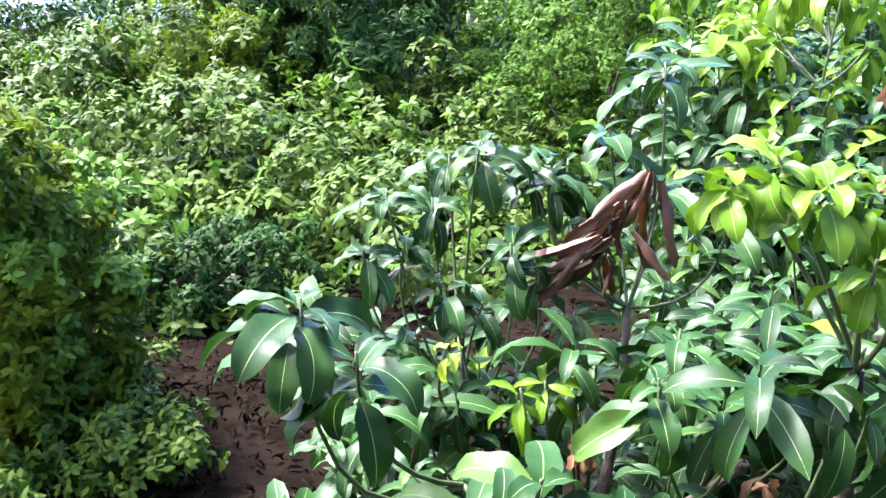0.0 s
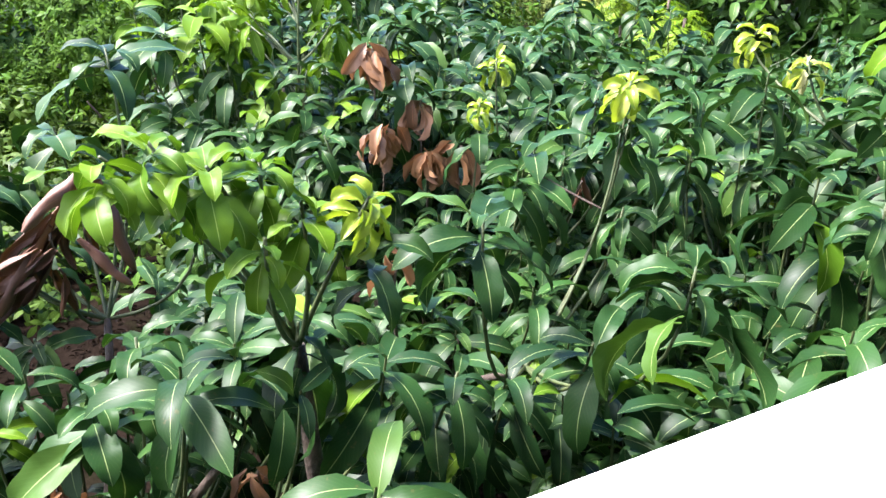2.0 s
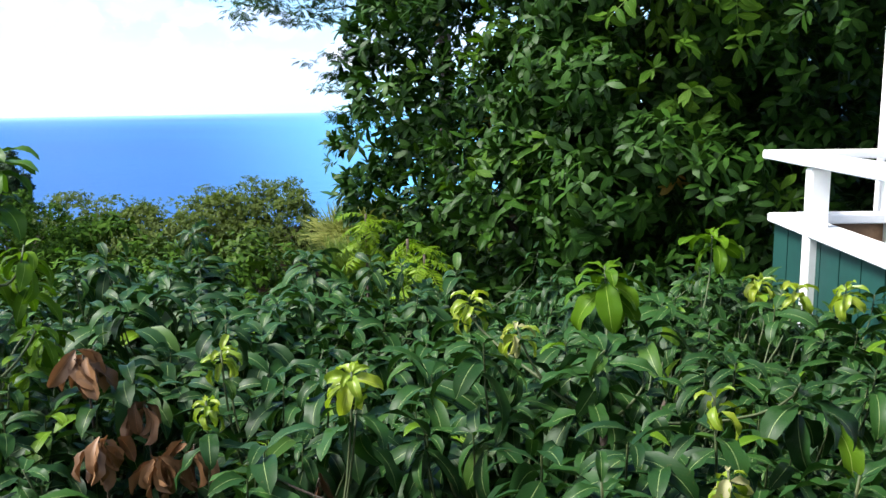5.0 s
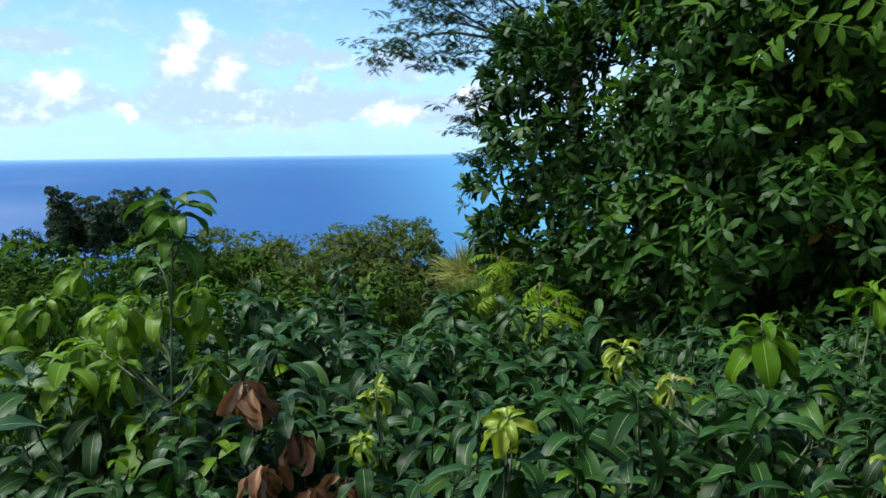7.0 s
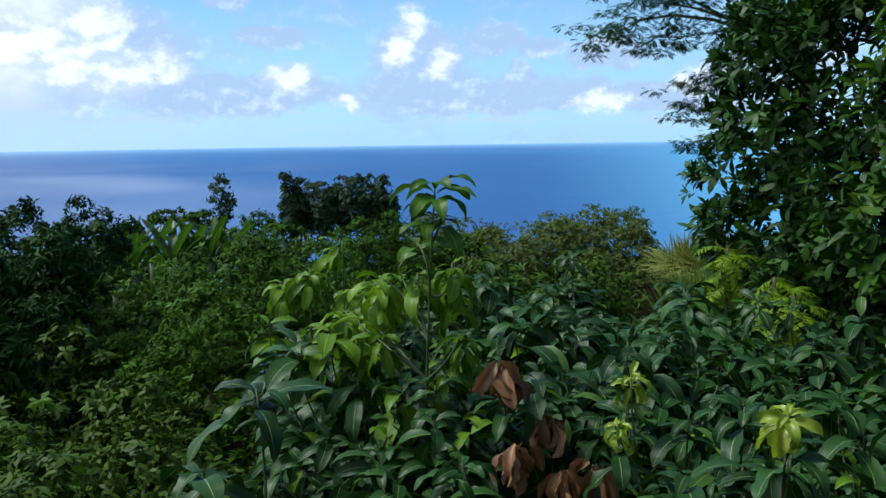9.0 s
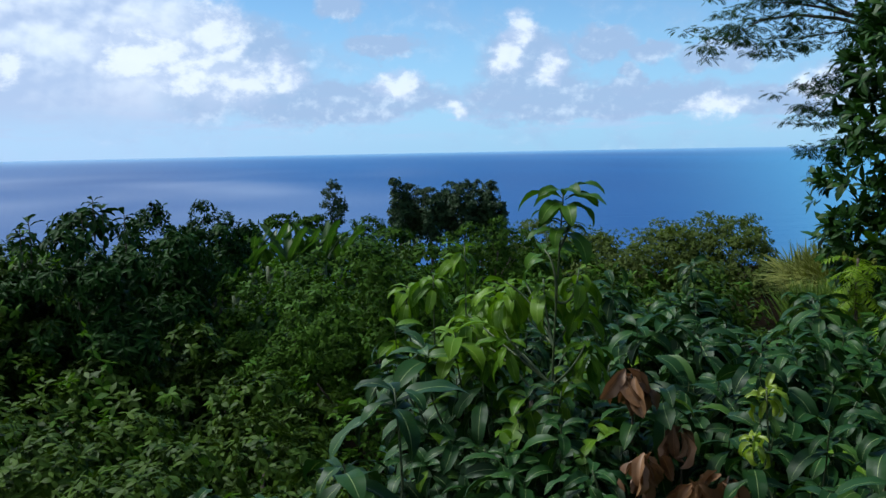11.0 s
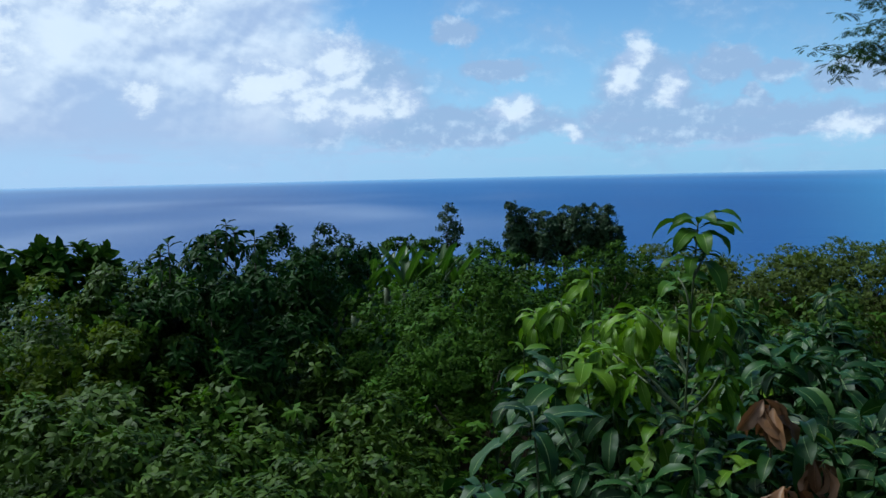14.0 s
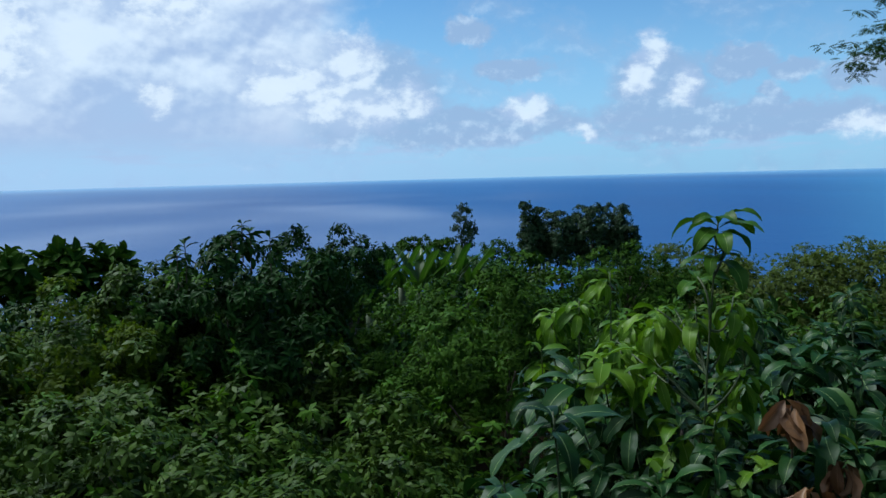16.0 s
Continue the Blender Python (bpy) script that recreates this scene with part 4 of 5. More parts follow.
def fill_canopy():
    """The leaves between and below the shoots told singly, joined per tree."""
    rng = np.random.default_rng(5)
    hollows = [(0.8, 3.0, 1.7), (0.6, 2.95, 1.8), (1.1, 2.95, 1.8), (0.95, 3.25, 1.3), (1.2, 3.3, 1.3), (0.95, 3.5, 1.3), (1.5, 3.35, 1.8), (-0.1, 1.95, 1.75), (1.95, 2.8, 1.95), (3.6, 2.9, 2.1)]
    tops, dead = np.array(TOPS + hollows), np.array(DEAD + SHADE) - [0, 0, 0.08]
    bases = np.array([t.location[:] for t in TREES])
    got = [[[], [], []] for _ in TREES]
    twigs = [[] for _ in TREES]
    step = 0.2
    for layer, (drop, dens, length) in enumerate(((0.10, 1.0, 0.235), (0.30, 0.7, 0.22), (0.58, 0.9, 0.19), (0.95, 0.9, 0.20), (1.4, 0.5, 0.20))):
        for x in np.arange(-0.6, 7.8, step):
            for y in np.arange(0.5, 7.7, step):
                px, py = x + rng.uniform(-0.1, 0.1), y + rng.uniform(-0.1, 0.1)
                if rng.random() > dens or not inside(px, py, MANGO_PLOT):
                    continue
                if py > 3.4 and layer == 0 and rng.random() < 0.3:
                    continue
                d = np.hypot(tops[:, 0] - px, tops[:, 1] - py)
                if layer == 0 and (d.min() < 0.12 or noise.noise(Vector((px * 2.6, py * 2.6, 9.7))) < 0.05):
                    continue
                w = 1 / (d ** 2 + 0.04)
                z = (w * tops[:, 2]).sum() / w.sum() - drop - 0.08 + 0.40 * noise.noise(Vector((px * 1.9, py * 1.9, layer * 3.1))) + rng.normal(0, 0.07)
                i = int(np.argmin(np.hypot(bases[:, 0] - px, bases[:, 1] - py)))
                o = bases[i]
                line = np.array([0.35, 0.1, 3.35]) - dead
                s = np.clip(((np.array([px, py, z]) - dead) * line).sum(1) / (line ** 2).sum(1), 0, 0.45)
                if (np.linalg.norm(dead + s[:, None] * line - [px, py, z - 0.05], axis=1) < 0.17 + 0.05 * (s < 0.1)).any():
                    continue                                     # nothing grows over the withered shoots
                tip = np.array([px, py, z]) - o
                p, r, s = rosette(tip, "mango", length * rng.uniform(0.8, 1.15) * (1.1 if py > 3.4 else 1.0), int(rng.integers(8, 12)), rng)
                for store, a in zip(got[i], (p, r, s)):
                    store.append(a)
                if layer < 2:
                    twigs[i].append(tip)
    for t, (p, r, s), tw in zip(TREES, got, twigs):
        if not p:
            continue
        near = t.location[1] < 3.0
        young = t in (tree_tall, tree_back)
        p, r, s = np.concatenate(p), np.concatenate(r), np.concatenate(s)
        flat = (p + np.array(t.location))[:, None, :2] - np.array(YOUNG)[None, :, :2]
        close = (np.linalg.norm(flat, axis=2).min(1) < 0.33) & young
        green = rng.random(len(p)) < np.where(close & (p[:, 2] + t.location[2] > 2.1), 0.75, 0.02)
        part_of("foliage", scatter("foliage", MANGO_FILL if near else MANGO_LOW, p[~green], r[~green], s[~green], M_MANGO, rng), t, kind="stuff")
        part_of("foliage", scatter("foliage", MANGO_LOW, p[green], r[green], s[green], M_YOUNG, rng), t, "yellow-green young leaves", kind="stuff")
        vs, fs, k = [], [], 0
        for tip in tw:
            start = tip * [0.72, 0.72, 1] - [0, 0, 0.55]
            me = curve_between(start, tip, rng, 0, 0, 5, lift=0.6)
            th = np.arange(5) / 5 * 6.283
            rad = np.linspace(0.007, 0.0035, 5)
            ring = me[:, None] + rad[:, None, None] * np.stack([np.cos(th), np.sin(th), 0 * th], -1)[None]
            vs.append(ring.reshape(-1, 3))
            fs += [(k + a * 5 + b, k + a * 5 + (b + 1) % 5, k + a * 5 + 5 + (b + 1) % 5, k + a * 5 + 5 + b) for a in range(4) for b in range(5)]
            k += 25
        part_of("twig", mesh_of("twig", np.concatenate(vs), fs, M_STEM), t, kind="stuff")


fill_canopy()


# ---- the other trees and bushes ----
def gz(x, y):
    return float(ground_height(np.float64(x), np.float64(y)))


def polar(az, d):
    return 0.3 + d * math.sin(radians(az)), 0.1 + d * math.cos(radians(az))


def stand(name, label, az, d, top, radii, shoots, per, length, templates, mat, seed, k=2.0, **kw):
    """A tree at an azimuth and k times a distance from the deck; its height, width and leaves grow with k."""
    x, y = polar(az, d * k)
    top = 3.45 + (top - 3.45) * k
    radii = tuple(r * k for r in radii)
    return broad_tree(name, label, (x, y, gz(x, y)), (x, y, top - radii[2]), radii, shoots, per, length * k, templates, mat, seed, **kw)


# low broad-leaved trees that cover the slope
rng = np.random.default_rng(77)
HEDGE = [(-2.6, 6.1, 1.75), (-0.9, 5.9, 1.7), (0.5, 6.3, 1.6), (-4.3, 6.4, 1.9), (-6.0, 7.0, 2.0), (-3.4, 8.0, 1.85), (-1.5, 8.0, 1.75), (0.4, 8.4, 1.6),
         (-5.4, 9.2, 1.95), (-7.6, 9.0, 2.1), (-3.0, 10.2, 1.8), (-1.0, 10.4, 1.65), (-6.2, 11.8, 1.8), (-8.9, 12.0, 2.0), (-4.0, 12.6, 1.6), (-1.15, 4.35, 1.45), (-2.5, 4.75, 1.6), (0.1, 4.6, 1.4)]
for i, (x, y, top) in enumerate(HEDGE):
    x, y, top = 0.3 + (x - 0.3) * 2.1, 0.1 + (y - 0.1) * 2.1, 3.45 + (top - 3.45) * 2.1
    r = (2.7 + 0.6 * rng.random(), 2.7 + 0.4 * rng.random(), 2.6)
    broad_tree("broadleaf_tree", "low bushy tree with small pointed glossy green leaves", (x, y, gz(x, y)), (x, y, top - 2.4 + rng.uniform(-0.4, 0.4)), r, 1800 if y < 16 else 1100, 7, 0.178 if y < 16 else 0.235, SMALL if y < 16 else TINY, M_HEDGE, 100 + i,
               group="low trees on the slope", extra=[(M_FRESH, 0.06, 1.03)], leaf_parts=150 if y < 13.5 else 0, lump=0.5, floor=-0.2, inner=0.7, clump=0.26, deep=0.28)

broad_tree("round_shrub", "dense dark green shrub with yellow-green tips on bare soil", (-3.15, 5.0, gz(-3.15, 5.0)), (-3.15, 5.0, 0.55), (1.0, 1.0, 1.55), 3200, 7, 0.085, SMALL, M_LUSH, 140,
           category="shrub", lump=0.24, floor=-0.75, inner=0.8, extra=[(M_SHRUB, 0.8, 1.06)], droop=-0.25, clump=0.2, many=4.5)
for i, (x, y) in enumerate(((-2.55, 4.15), (-2.1, 4.2), (-2.75, 3.75), (-2.5, 3.3), (-1.85, 4.25), (-2.15, 4.65), (-2.4, 5.05), (-2.5, 5.6))):
    broad_tree("low_plant", "low dark green leafy plant on the soil", (x, y, gz(x, y)), (x, y, gz(x, y) + 0.16), (0.42, 0.4, 0.32), 130, 6, 0.080, SMALL, M_HEDGE, 240 + i, group="low plants on the soil", category="plant", floor=-0.3)

# two added plants whose dark leaves stand in for shadow under the low trees
for i, (x, y) in enumerate(((-2.85, 8.35), (-2.1, 8.3))):
    broad_tree("low_plant", "dark bushy plant added to fill the shade below the low trees", (x, y, gz(x, y)), (x, y, gz(x, y) + 0.5), (0.75, 0.6, 0.75), 420, 6, 0.10, SMALL, M_DARK, 250 + i, category="plant", floor=-0.4, inner=0.8)

leafy = stand("large_leaved_tree", "dark tree with large leaves and upright leafy shoots", -6.8, 13.5, 2.5, (1.75, 1.6, 1.7), 900, 7, 0.19, LONG, M_DARK, 150, k=1.5, lump=0.4, floor=-0.3, inner=0.7, clump=0.28)
for az, z, size in ((-7.4, 2.84, 0.28), (-6.9, 2.70, 0.28), (-8.1, 2.68, 0.26), (-11.1, 2.58, 0.28), (-11.6, 2.46, 0.24), (-5.6, 2.64, 0.24)):
    px, py = polar(az, 19.4)
    z, size = 3.45 + (z - 3.45) * 1.5, size * 1.5
    shoot = np.array([px, py, z]) - np.array(leafy.location)
    r2 = np.random.default_rng(int(z * 100))
    part_of("shoot", tube("shoot", curve_between(shoot - [0, 0, 0.9], shoot, r2, 0, 0.02), np.linspace(0.02, 0.01, 6), M_BARK, 6), leafy)
    p, r, s = rosette(shoot, "young", size, 13, r2)
    p[:, 2] -= np.linspace(0, 0.35, 13)
    part_of("shoot_leaves", scatter("shoot_leaves", ARCHED, p, r, s, M_DARK, r2), leafy, kind="stuff")
stand("dark_bush", "dark dense rounded bush", -8.4, 14.0, 2.18, (1.1, 1.0, 1.3), 900, 7, 0.12, SMALL, M_DARK, 195, k=1.6, clump=0.26, inner=0.7, category="bush")
stand("round_tree", "dark green round-crowned tree", 0.0, 19, 2.42, (0.78, 0.8, 1.6), 900, 7, 0.11, SMALL, M_DARK, 151, k=1.5, clump=0.26, inner=0.7)
stand("round_tree", "dark green round-crowned tree", -4.0, 18, 2.45, (0.85, 0.9, 1.5), 800, 7, 0.12, SMALL, M_DARK, 152, k=1.5, clump=0.26, inner=0.7)
stand("olive_bush", "rounded bush with yellow-green leaves", -12.8, 12.8, 2.22, (1.1, 1.0, 1.3), 700, 7, 0.12, SMALL, M_HEDGE, 190, k=1.6, clump=0.26, inner=0.7, extra=[(M_FRESH, 0.12, 1.0)], category="bush")
stand("olive_bush", "rounded bush with yellow-green leaves", -17.5, 12.4, 1.95, (1.5, 1.2, 1.3), 900, 7, 0.11, SMALL, M_SHRUB, 191, k=1.6, clump=0.26, inner=0.7, category="bush")
stand("vine_covered_bush", "dense bush overgrown with small-leaved vines", 9.8, 9.8, 2.46, (1.25, 1.2, 1.7), 1500, 7, 0.080, SMALL, M_VINE, 153, k=1.75, extra=[(M_FRESH, 0.12, 1.02)], category="bush", inner=0.7, clump=0.22)
stand("vine_covered_bush", "dense bush overgrown with small-leaved vines", 4.4, 11.5, 1.95, (1.1, 1.1, 1.5), 1100, 7, 0.080, SMALL, M_VINE, 154, k=1.75, extra=[(M_FRESH, 0.4, 1.0)], category="bush", inner=0.7, clump=0.24)
stand("vine_covered_bush", "dense bush overgrown with small-leaved vines", 14.2, 11.0, 2.12, (0.95, 1.0, 1.3), 900, 7, 0.080, SMALL, M_VINE, 192, k=1.75, extra=[(M_FRESH, 0.08, 1.0)], category="bush", inner=0.7, clump=0.24)
stand("round_tree", "low round tree with dense fine mid-green leaves", 18.5, 22, 1.66, (1.5, 1.4, 1.3), 1300, 7, 0.105, SMALL, M_VINE, 155, k=1.8, clump=0.22, inner=0.7)
for i, (az, el, r) in enumerate(((12.5, 1.85, 0.55), (13.4, 2.3, 0.62), (14.6, 2.5, 0.74), (15.8, 2.3, 0.78), (16.9, 2.2, 0.78), (18.0, 2.3, 0.76), (18.8, 2.6, 0.66))):
    stand("skyline_tree", "dark dense evergreen tree on the skyline", az, 38 + i % 2, 3.45 - 38 * math.tan(radians(el)), (r, r, 1.5), 1300, 6, 0.135, TINY, M_SKYLINE, 156 + 20 * i, k=1.5, clump=0.24, lump=0.4, inner=0.9, deep=0.3, floor=-0.9, droop=-0.5, group="evergreens on the skyline")
stand("slim_tree", "slim tall tree on the skyline", 8.1, 30, 2.46, (0.40, 0.40, 1.15), 240, 6, 0.12, OVAL, M_SKYLINE, 158, k=2.0, lump=0.5, inner=0.5, floor=-0.9)
stand("umbrella_tree", "small flat-topped tree with thin crown", 4.6, 28, 1.36, (0.75, 0.6, 0.30), 200, 6, 0.13, SMALL, M_VINE, 159, k=2.0, floor=-0.2)
stand("umbrella_tree", "small flat-topped tree with thin crown", 6.9, 29, 1.22, (0.6, 0.6, 0.45), 200, 6, 0.13, SMALL, M_VINE, 160, k=2.0, floor=-0.2)
stand("round_tree", "small bushy tree on the skyline", 10.2, 30, 1.12, (1.0, 0.9, 1.0), 420, 6, 0.12, SMALL, M_VINE, 161, k=1.9, inner=0.7)
stand("breadfruit_tree", "tree with broad lobed leaves on the skyline", -19.6, 21, 2.12, (1.4, 1.2, 1.0), 120, 7, 0.40, OVAL, M_VINE, 162, k=1.9, droop=-0.35, inner=0.7)
stand("breadfruit_tree", "tree with broad lobed leaves on the skyline", -16.2, 21.5, 2.10, (0.9, 0.9, 1.0), 90, 7, 0.38, OVAL, M_VINE, 163, k=1.9, droop=-0.35, inner=0.7)
stand("dark_bush", "dark dense rounded bush", -24.5, 13.5, 1.7, (1.3, 1.2, 1.2), 700, 6, 0.10, SMALL, M_DARK, 164, k=1.9, category="bush")
for i, (az, d, top, r) in enumerate(((24.0, 25, 1.18, 1.9), (28.0, 24, 1.25, 2.1), (32.0, 25, 1.25, 2.0), (34.6, 24, 1.22, 1.1), (21.0, 27, 1.0, 1.8))):
    stand("feathery_shrub", "olive-green feathery thicket on the slope", az, d, top, (r * 1.4, 1.9, 1.9), 2600, 7, 0.115, TINY, M_OLIVE, 170 + i, k=2.4, inner=0.9, clump=0.3, lump=0.25, deep=0.45, droop=-0.5, group="thicket on the slope", category="shrub")

rng = np.random.default_rng(78)
SLOPE = [(-15, 17, 1.25), (-10.5, 17, 1.2), (-6, 16, 1.1), (-2, 15, 0.95), (1.5, 14, 1.15), (5, 14, 0.9), (8.5, 13.5, 1.0), (12, 14, 1.2), (15, 15, 1.1), (18, 13, 1.0), (21.5, 14, 0.95),
         (25, 15, 0.8), (29, 17, 0.6), (13, 20, 1.2), (8, 21, 1.1), (3, 21, 0.9), (-3, 21, 1.0), (-22, 17, 1.2), (19.5, 18, 0.9), (33, 19, 0.6), (10.5, 26, 1.1), (6, 26, 0.8), (1, 26, 0.9), (-12, 25, 1.3), (22, 21, 1.0), (26.5, 20, 0.75), (-19.2, 17, 1.32)]
for i, (az, d, top) in enumerate(SLOPE):
    r = 1.5 + 0.6 * rng.random()
    stand("slope_bush", "dense green bush on the slope", az, d, top, (r, r * 0.9, 1.5), 420, 6, 0.15 + 0.003 * d, SMALL if d < 15 else TINY, (M_VINE, M_HEDGE, M_DARK)[i % 3], 300 + i, k=2.0,
          group="bushes on the slope", category="bush", extra=[(M_FRESH, 0.08, 1.02)], floor=-0.3, inner=0.75)

# the tall dark trees beside the balcony
big = stand("glossy_leaved_tree", "large dark tree with glossy oval leaves and a few yellow ones", 58.0, 8.2, 6.15, (2.72, 2.5, 3.4), 7400, 8, 0.135, OVAL_FLAT, M_GLOSSY, 180, k=2.1,
            extra=[(M_FRESH, 0.05, 1.02), (M_YELLOWED, 0.007, 1.0)], leaf_parts=280, fine=OVAL_FINE, lump=0.2, floor=-0.6, inner=0.75, droop=-0.12, face=0.15, clump=0.17, rise=(0.4, 1.5), many=5.2, deep=0.3)
drooping = stand("drooping_tree", "dark tree with glossy leaves and loose bright green sprays", 65.3, 6.6, 6.7, (1.75, 1.7, 2.75), 5000, 7, 0.116, OVAL_FLAT, M_GLOSSY, 182, k=2.0, extra=[(M_FRESH, 0.09, 1.0), (M_YELLOWED, 0.006, 1.0)],
                 floor=-0.75, inner=0.6, lump=0.4, droop=0.1, face=0.2, clump=0.17, many=4.0, deep=0.2)
rng = np.random.default_rng(183)
me, _ = crown(np.array([0, 0, 3.45 + 3.25 * 2.0 - 5.5]) - np.array([0, 0, drooping.location[2]]), (3.85, 3.85, 6.0), 200, 4, 0.56, PINNATE, M_FRESH, rng, lump=0.3, floor=-0.05, inner=0.9, droop=0.05, face=0.5, clump=0.2)
part_of("spray", me, drooping, "bright green sprays of paired leaves", kind="stuff")


def feathery_tree():
    """A tall tree behind, of which layered sprays of fine leaves reach out."""
    rng = np.random.default_rng(181)
    x, y = polar(46, 66)
    g = gz(x, y)
    o = np.array([x, y, g])
    t = thing("feathery_tree", (x, y, g), "tall tree with layered sprays of fine feathery leaves", "tree")
    fork = np.array([0, 0, 9.0 - g])
    part_of("trunk", tube("trunk", curve_between((0, 0, -0.3), fork, rng, 0, 0.1), np.linspace(0.8, 0.5, 6), M_BARK, 9), t)
    sprays = [(33.0, 15, 5.2, 1.1), (34.8, 15, 5.7, 1.2), (36.5, 15, 5.1, 1.0), (34.0, 15.5, 6.4, 1.3), (37.0, 15.5, 6.3, 1.3), (38.3, 15, 3.9, 0.7), (39.5, 15, 4.4, 0.8), (38.8, 15, 3.3, 0.6), (40, 15.5, 6.0, 1.3),
              (36.0, 15.5, 7.2, 1.4), (39.5, 16, 7.4, 1.5), (43, 16, 6.8, 1.5), (41.0, 15, 5.1, 0.9), (44, 16, 5.2, 1.4), (48, 17, 6.5, 1.8)]
    for az, d, z, r in sprays:
        az, d, z, r = az + 1.3, d * 4, 3.45 + (z - 3.45) * 4, r * 3.5
        px, py = polar(az, d)
        c = np.array([px, py, z]) - o
        part_of("limb", tube("limb", curve_between(fork, c, rng, -2.0, 2.0), np.linspace(0.18, 0.03, 6), M_BARK, 6), t)
        hubs = c + rng.normal(0, 1, (int(7 * r) + 8, 3)) * [0.42 * r, 0.42 * r, 0.20 * r]
        pos = np.repeat(hubs, 15, 0)
        a, el = rng.uniform(0, 6.283, len(pos)), rng.normal(0.0, 0.2, len(pos))
        f = np.stack([np.cos(a) * np.cos(el), np.sin(a) * np.cos(el), np.sin(el)], -1)
        pos = pos + f * rng.uniform(0, 0.64, (len(pos), 1)) + rng.normal(0, 1, (len(pos), 3)) * [0.2, 0.2, 0.08]
        me = scatter("spray", FEATHER, pos, turns(f, np.tile([0.0, 0, 1], (len(f), 1)) + rng.normal(0, 0.2, f.shape)), rng.uniform(0.36, 0.68, len(pos)), M_DARK, rng)
        part_of("spray", me, t, kind="stuff")


feathery_tree()


# bananas, grass, fern fronds
def banana_plant(az, d, top, seed):
    rng = np.random.default_rng(seed)
    d, top = d * 2.3, 3.45 + (top + 0.22 - 3.45) * 2.3
    x, y = polar(az, d)
    z0 = gz(x, y)
    t = thing("banana_plant", (x, y, z0), "banana plant with long upright ragged green leaves", "plant", "banana plants")
    h = top - z0
    part_of("trunk", tube("trunk", curve_between((0, 0, -0.2), (0, 0, h - 2.5), rng, 0, 0.03), np.linspace(0.25, 0.16, 6), M_STEM, 9), t)
    for i in range(8):
        a = i * 2.4 + rng.uniform(0, 1)
        el = radians(rng.uniform(60, 86))
        f = np.array([[math.cos(a) * math.cos(el), math.sin(a) * math.cos(el), math.sin(el)]])
        v, fc, u = blade(10, 4, 0.15, 0.2, rng.uniform(0.25, 0.9), 0.15, 0.6, 0.3)
        v = v * rng.uniform(2.0, 2.8) @ turns(f, np.array([[0, 0, 1.0]]))[0].T + np.array([0, 0, h - 2.6])
        part_of("leaf", mesh_of("leaf", v, fc, M_BANANA, u), t)


for i, (az, d, top) in enumerate(((2.4, 16.5, 2.0), (3.5, 17.0, 2.05), (4.7, 16.5, 2.0), (5.9, 17.0, 1.95), (7.1, 17.0, 2.0), (8.2, 17.5, 1.9), (1.2, 15.0, 1.9))):
    banana_plant(az, d, top, 200 + i)


def tuft(name, label, x0, x1, y0, y1, count, length, mat, seed, category, low=55, blades=REED):
    rng = np.random.default_rng(seed)
    p = np.stack([rng.uniform(x0, x1, count), rng.uniform(y0, y1, count)], -1)
    pos = np.concatenate([p, ground_height(p[:, 0], p[:, 1])[:, None] - 0.03], 1)
    a = rng.uniform(0, 6.283, count)
    el = np.radians(rng.uniform(low, 88, count))
    f = np.stack([np.cos(a) * np.cos(el), np.sin(a) * np.cos(el), np.sin(el)], -1)
    up = np.stack([-np.cos(a) * np.sin(el), -np.sin(a) * np.sin(el), np.cos(el)], -1)
    ob = new(name, scatter(name, blades, pos, turns(f, up), length * rng.uniform(0.5, 1.2, count), mat, rng))
    tagged(ob, label, category, kind="stuff")


tuft("tall_grass", "tall yellowed grass on the slope", 28.8, 31.6, 33.0, 36.5, 5200, 3.3, M_STRAW, 210, "grass", 78, GRASS)
tuft("lawn", "patch of tall rough green grass", 19.0, 23.0, 20.0, 24.0, 9000, 2.7, M_GRASS, 211, "grass", 70)


def litter():
    """Fallen leaves on the bare soil beside the mango trees."""
    rng = np.random.default_rng(212)
    count = 5500
    p = np.stack([rng.uniform(-5.0, 3.6, count), rng.uniform(0.7, 8.6, count)], -1)
    heap = 0.22 * np.exp(-((p[:, 0] + 1.9) ** 2 + (p[:, 1] - 5.2) ** 2) / 0.5)
    pos = np.concatenate([p, (ground_height(p[:, 0], p[:, 1]) + heap + rng.uniform(0.0, 0.03, count))[:, None]], 1)
    f = unit(rng.normal(0, 1, (count, 3)) * [1, 1, 0.25])
    up = unit(rng.normal(0, 0.35, (count, 3)) + [0, 0, 1])
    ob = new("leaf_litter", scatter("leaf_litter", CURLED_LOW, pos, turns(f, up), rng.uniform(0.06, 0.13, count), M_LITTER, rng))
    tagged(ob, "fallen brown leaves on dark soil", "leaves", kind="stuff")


litter()


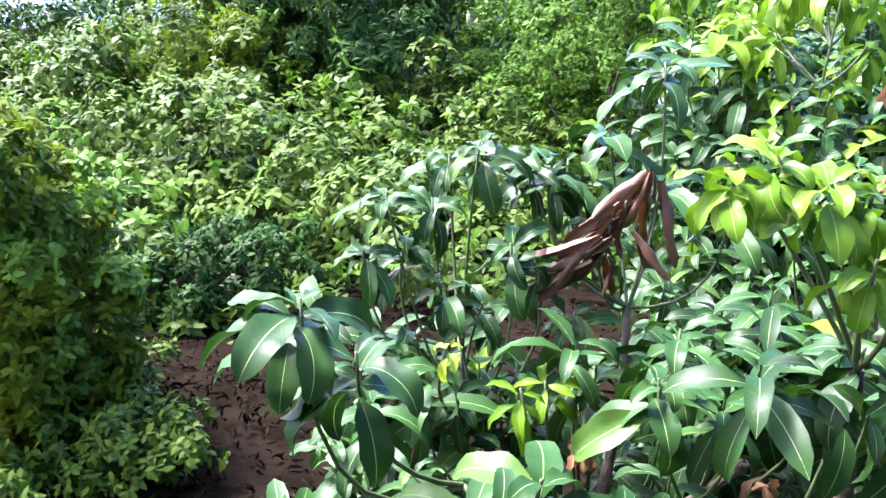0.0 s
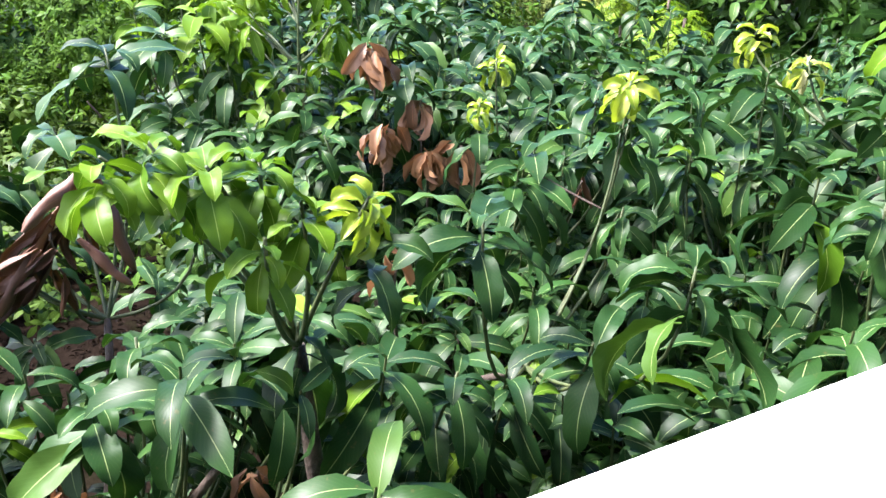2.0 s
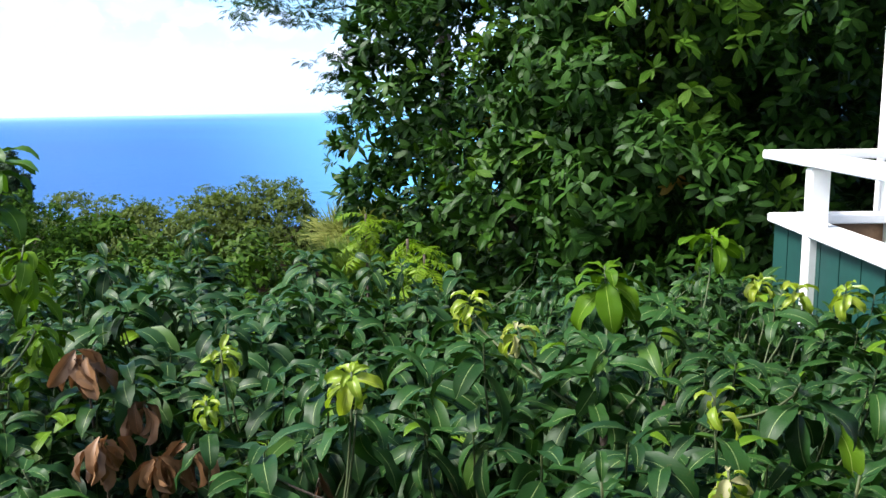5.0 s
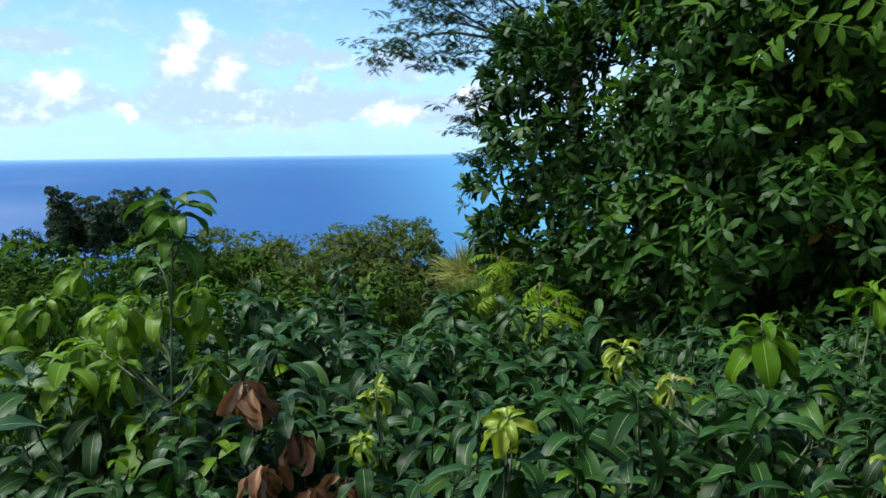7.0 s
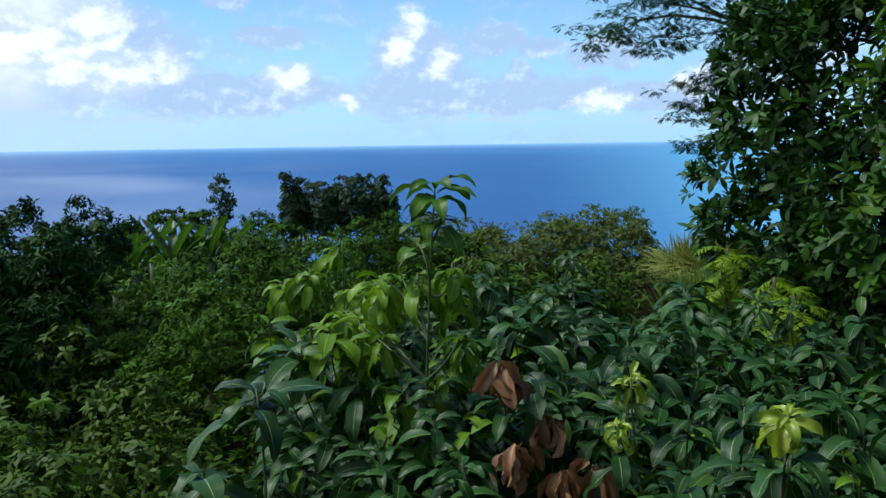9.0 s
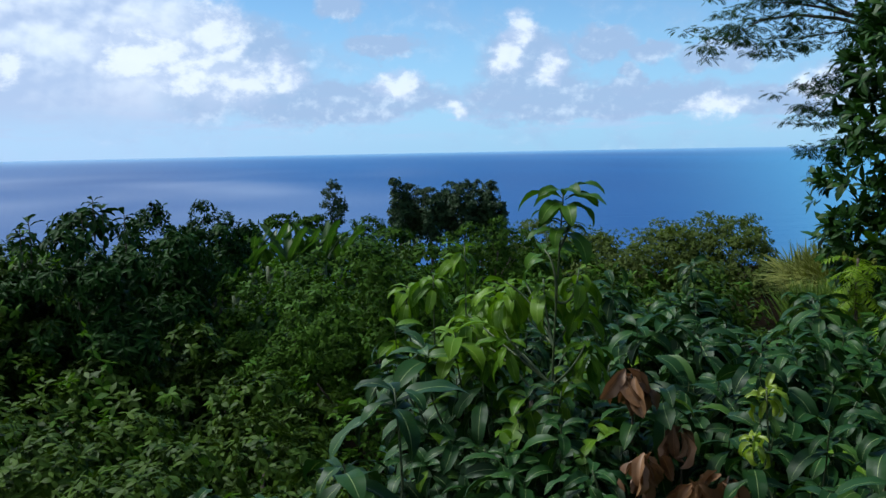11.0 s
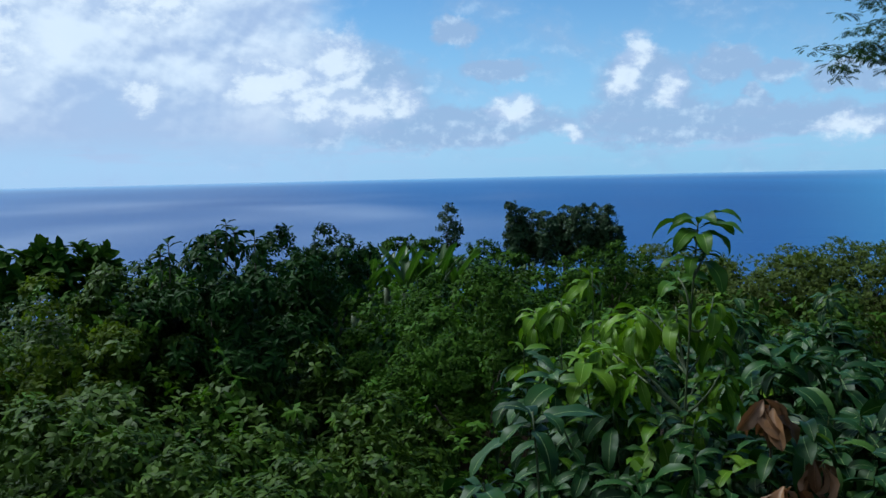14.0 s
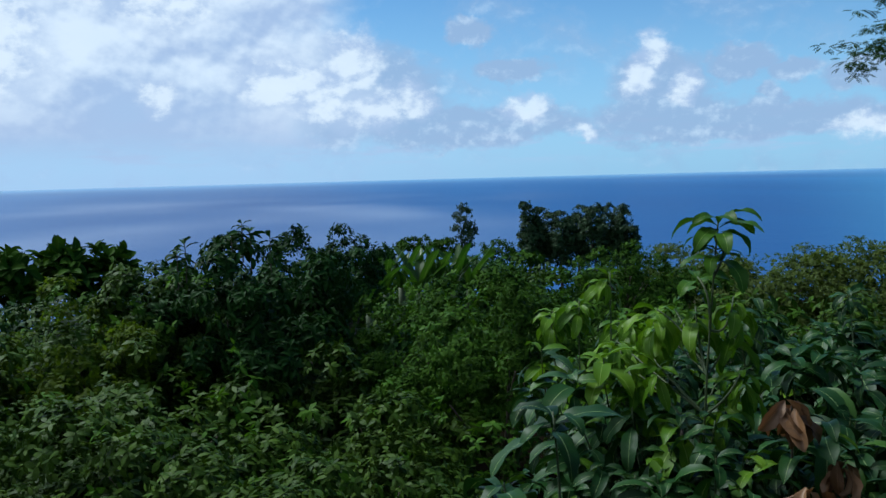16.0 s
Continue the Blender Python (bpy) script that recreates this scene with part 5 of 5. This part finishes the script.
def fern(x, y, z, count, length, seed, mat=M_FRESH):
    rng = np.random.default_rng(seed)
    g = gz(x, y)
    t = thing("fern_palm", (x, y, g), "small palm with lime-green feathered fronds", "palm", "small palms")
    part_of("trunk", tube("trunk", curve_between((0, 0, -0.2), (0, 0, z - g), rng, 0, 0.02), np.linspace(0.03, 0.02, 6), M_BARK, 7), t)
    for i in range(count):
        a = i * 2.4 + rng.uniform(0, 0.5)
        el = radians(rng.uniform(-25, 40) - 2.0 * i)
        f = np.array([[math.cos(a) * math.cos(el), math.sin(a) * math.cos(el), math.sin(el)]])
        v, fc, u = FROND[i % 3]
        v = v * length * rng.uniform(0.8, 1.1) @ turns(f, np.array([[0, 0, 1.0]]))[0].T + np.array([0, 0, z - g - 0.028 * i])
        part_of("frond", mesh_of("frond", v, fc, mat, u), t)



for x, y, z, size, seed in ((8.66, 9.58, 1.93, 0.46, 220), (8.60, 8.62, 1.66, 0.56, 221), (8.42, 8.10, 1.52, 0.52, 222)):
    fern(x, y, z - 0.05, 20, size, seed, M_FROND)


# ---- the deck and the neighbouring balcony ----
def deck():
    rail = thing("deck_railing", (0.5, 0.36, 1.47), "white painted wooden deck railing with a broad flat cap", "railing")
    part_of("cap", boxes("cap", [((0, -0.03, 1.33), (7.0, 0.24, 0.04))], M_WHITE, 0.006), rail)
    part_of("panel", boxes("panel", [((0, -0.04, 0.69), (6.9, 0.03, 1.15))], M_GREEN), rail, "dark green panel")
    for x in (-3.2, -1.6, 0.0, 1.6, 3.2):
        part_of("post", boxes("post", [((x, -0.09, 0.655), (0.11, 0.06, 1.31))], M_WHITE), rail)
    floor = new("deck_floor", boxes("deck_floor", [((0.5, -1.0, 1.42), (7.4, 2.6, 0.1))], M_WOOD))
    tagged(floor, "brown wooden deck", "deck", kind="structure")
    # eaves out of view, added to keep sky light off the nearest leaves
    roof = new("shading_eaves", boxes("shading_eaves", [((0.5, -0.95, 4.62), (9.4, 3.0, 0.12))], M_WHITE))
    tagged(roof, "unseen white eaves added over the deck to shade nearby leaves", "roof", kind="structure")
    wall = new("wall_house", boxes("wall_house", [((0.5, -2.4, 3.0), (9.0, 0.2, 6.4))], M_SIDING))
    tagged(wall, "pale lavender-grey house wall", "wall", kind="structure")


deck()


def balcony():
    """A corner of railing seen from outside: local x runs along the front away from its tip, y inwards."""
    t = thing("balcony_railing", (3.78, 1.41, 0.0), "white balcony railing with dark green boards", "railing")
    t.rotation_euler[2] = math.atan2(-0.66, -0.75)
    grow = 2.5
    t.location, t.scale = (0.66 + 3.12 * grow, 0.06 + 1.35 * grow, 3.42 - 3.42 * grow), (grow,) * 3
    L, top, low = 2.2, 3.25, 3.02
    part_of("top_rail", boxes("top_rail", [((L / 2, 0.035, top - 0.016), (L, 0.13, 0.032))], M_WHITE), t)
    part_of("top_rail", boxes("top_rail", [((0.045, 0.62, top - 0.0165), (0.09, 1.04, 0.030))], M_WHITE), t)
    part_of("lower_rail", boxes("lower_rail", [((L / 2 + 0.03, 0.035, low - 0.016), (L - 0.06, 0.11, 0.032))], M_WHITE), t)
    part_of("lower_rail", boxes("lower_rail", [((0.075, 0.28, low - 0.0195), (0.09, 0.38, 0.036))], M_WHITE), t)
    for x in (0.44, 1.9):
        part_of("post", boxes("post", [((x, 0.012, top / 2 - 0.02), (0.060, 0.060, top - 0.034))], M_WHITE), t)
    part_of("post", boxes("post", [((0.09, 0.44, top / 2 - 0.02), (0.09, 0.09, top - 0.04))], M_WHITE), t)
    for i in range(15):
        part_of("board", boxes("board", [((0.13 + i * 0.15, 0.02, low - 0.55), (0.147, 0.022, 1.02))], M_GREEN, 0.003), t, "dark green board")
    part_of("panel", boxes("panel", [((0.07, 0.25, low - 0.55), (0.025, 0.30, 1.02))], M_WOOD), t, "brown wooden boards")
    wall = new("wall_neighbour", boxes("wall_neighbour", [((-0.155, 0.572 + i * 0.19, 3.2), (0.06, 0.186, 6.4)) for i in range(12)] + [((-0.165, 1.61, 3.2), (0.05, 2.26, 6.4))], M_SIDING))
    wall.location, wall.rotation_euler, wall.scale = t.location, t.rotation_euler, t.scale
    tagged(wall, "pale lavender-grey boarded house wall", "wall", kind="structure")
    trim = new("trim", boxes("trim", [((-0.120, 0.464, 3.2), (0.03, 0.026, 6.4))], M_WHITE))
    trim.location, trim.rotation_euler, trim.scale = t.location, t.rotation_euler, t.scale
    tagged(trim, "white corner board", "trim", kind="structure")


balcony()


# ---- from units of the plan to metres ----
for ob in [o for o in scene.objects if o.parent is None and o.type in {"MESH", "EMPTY"}]:
    ob.matrix_basis = Matrix.Scale(UNIT, 4) @ ob.matrix_basis
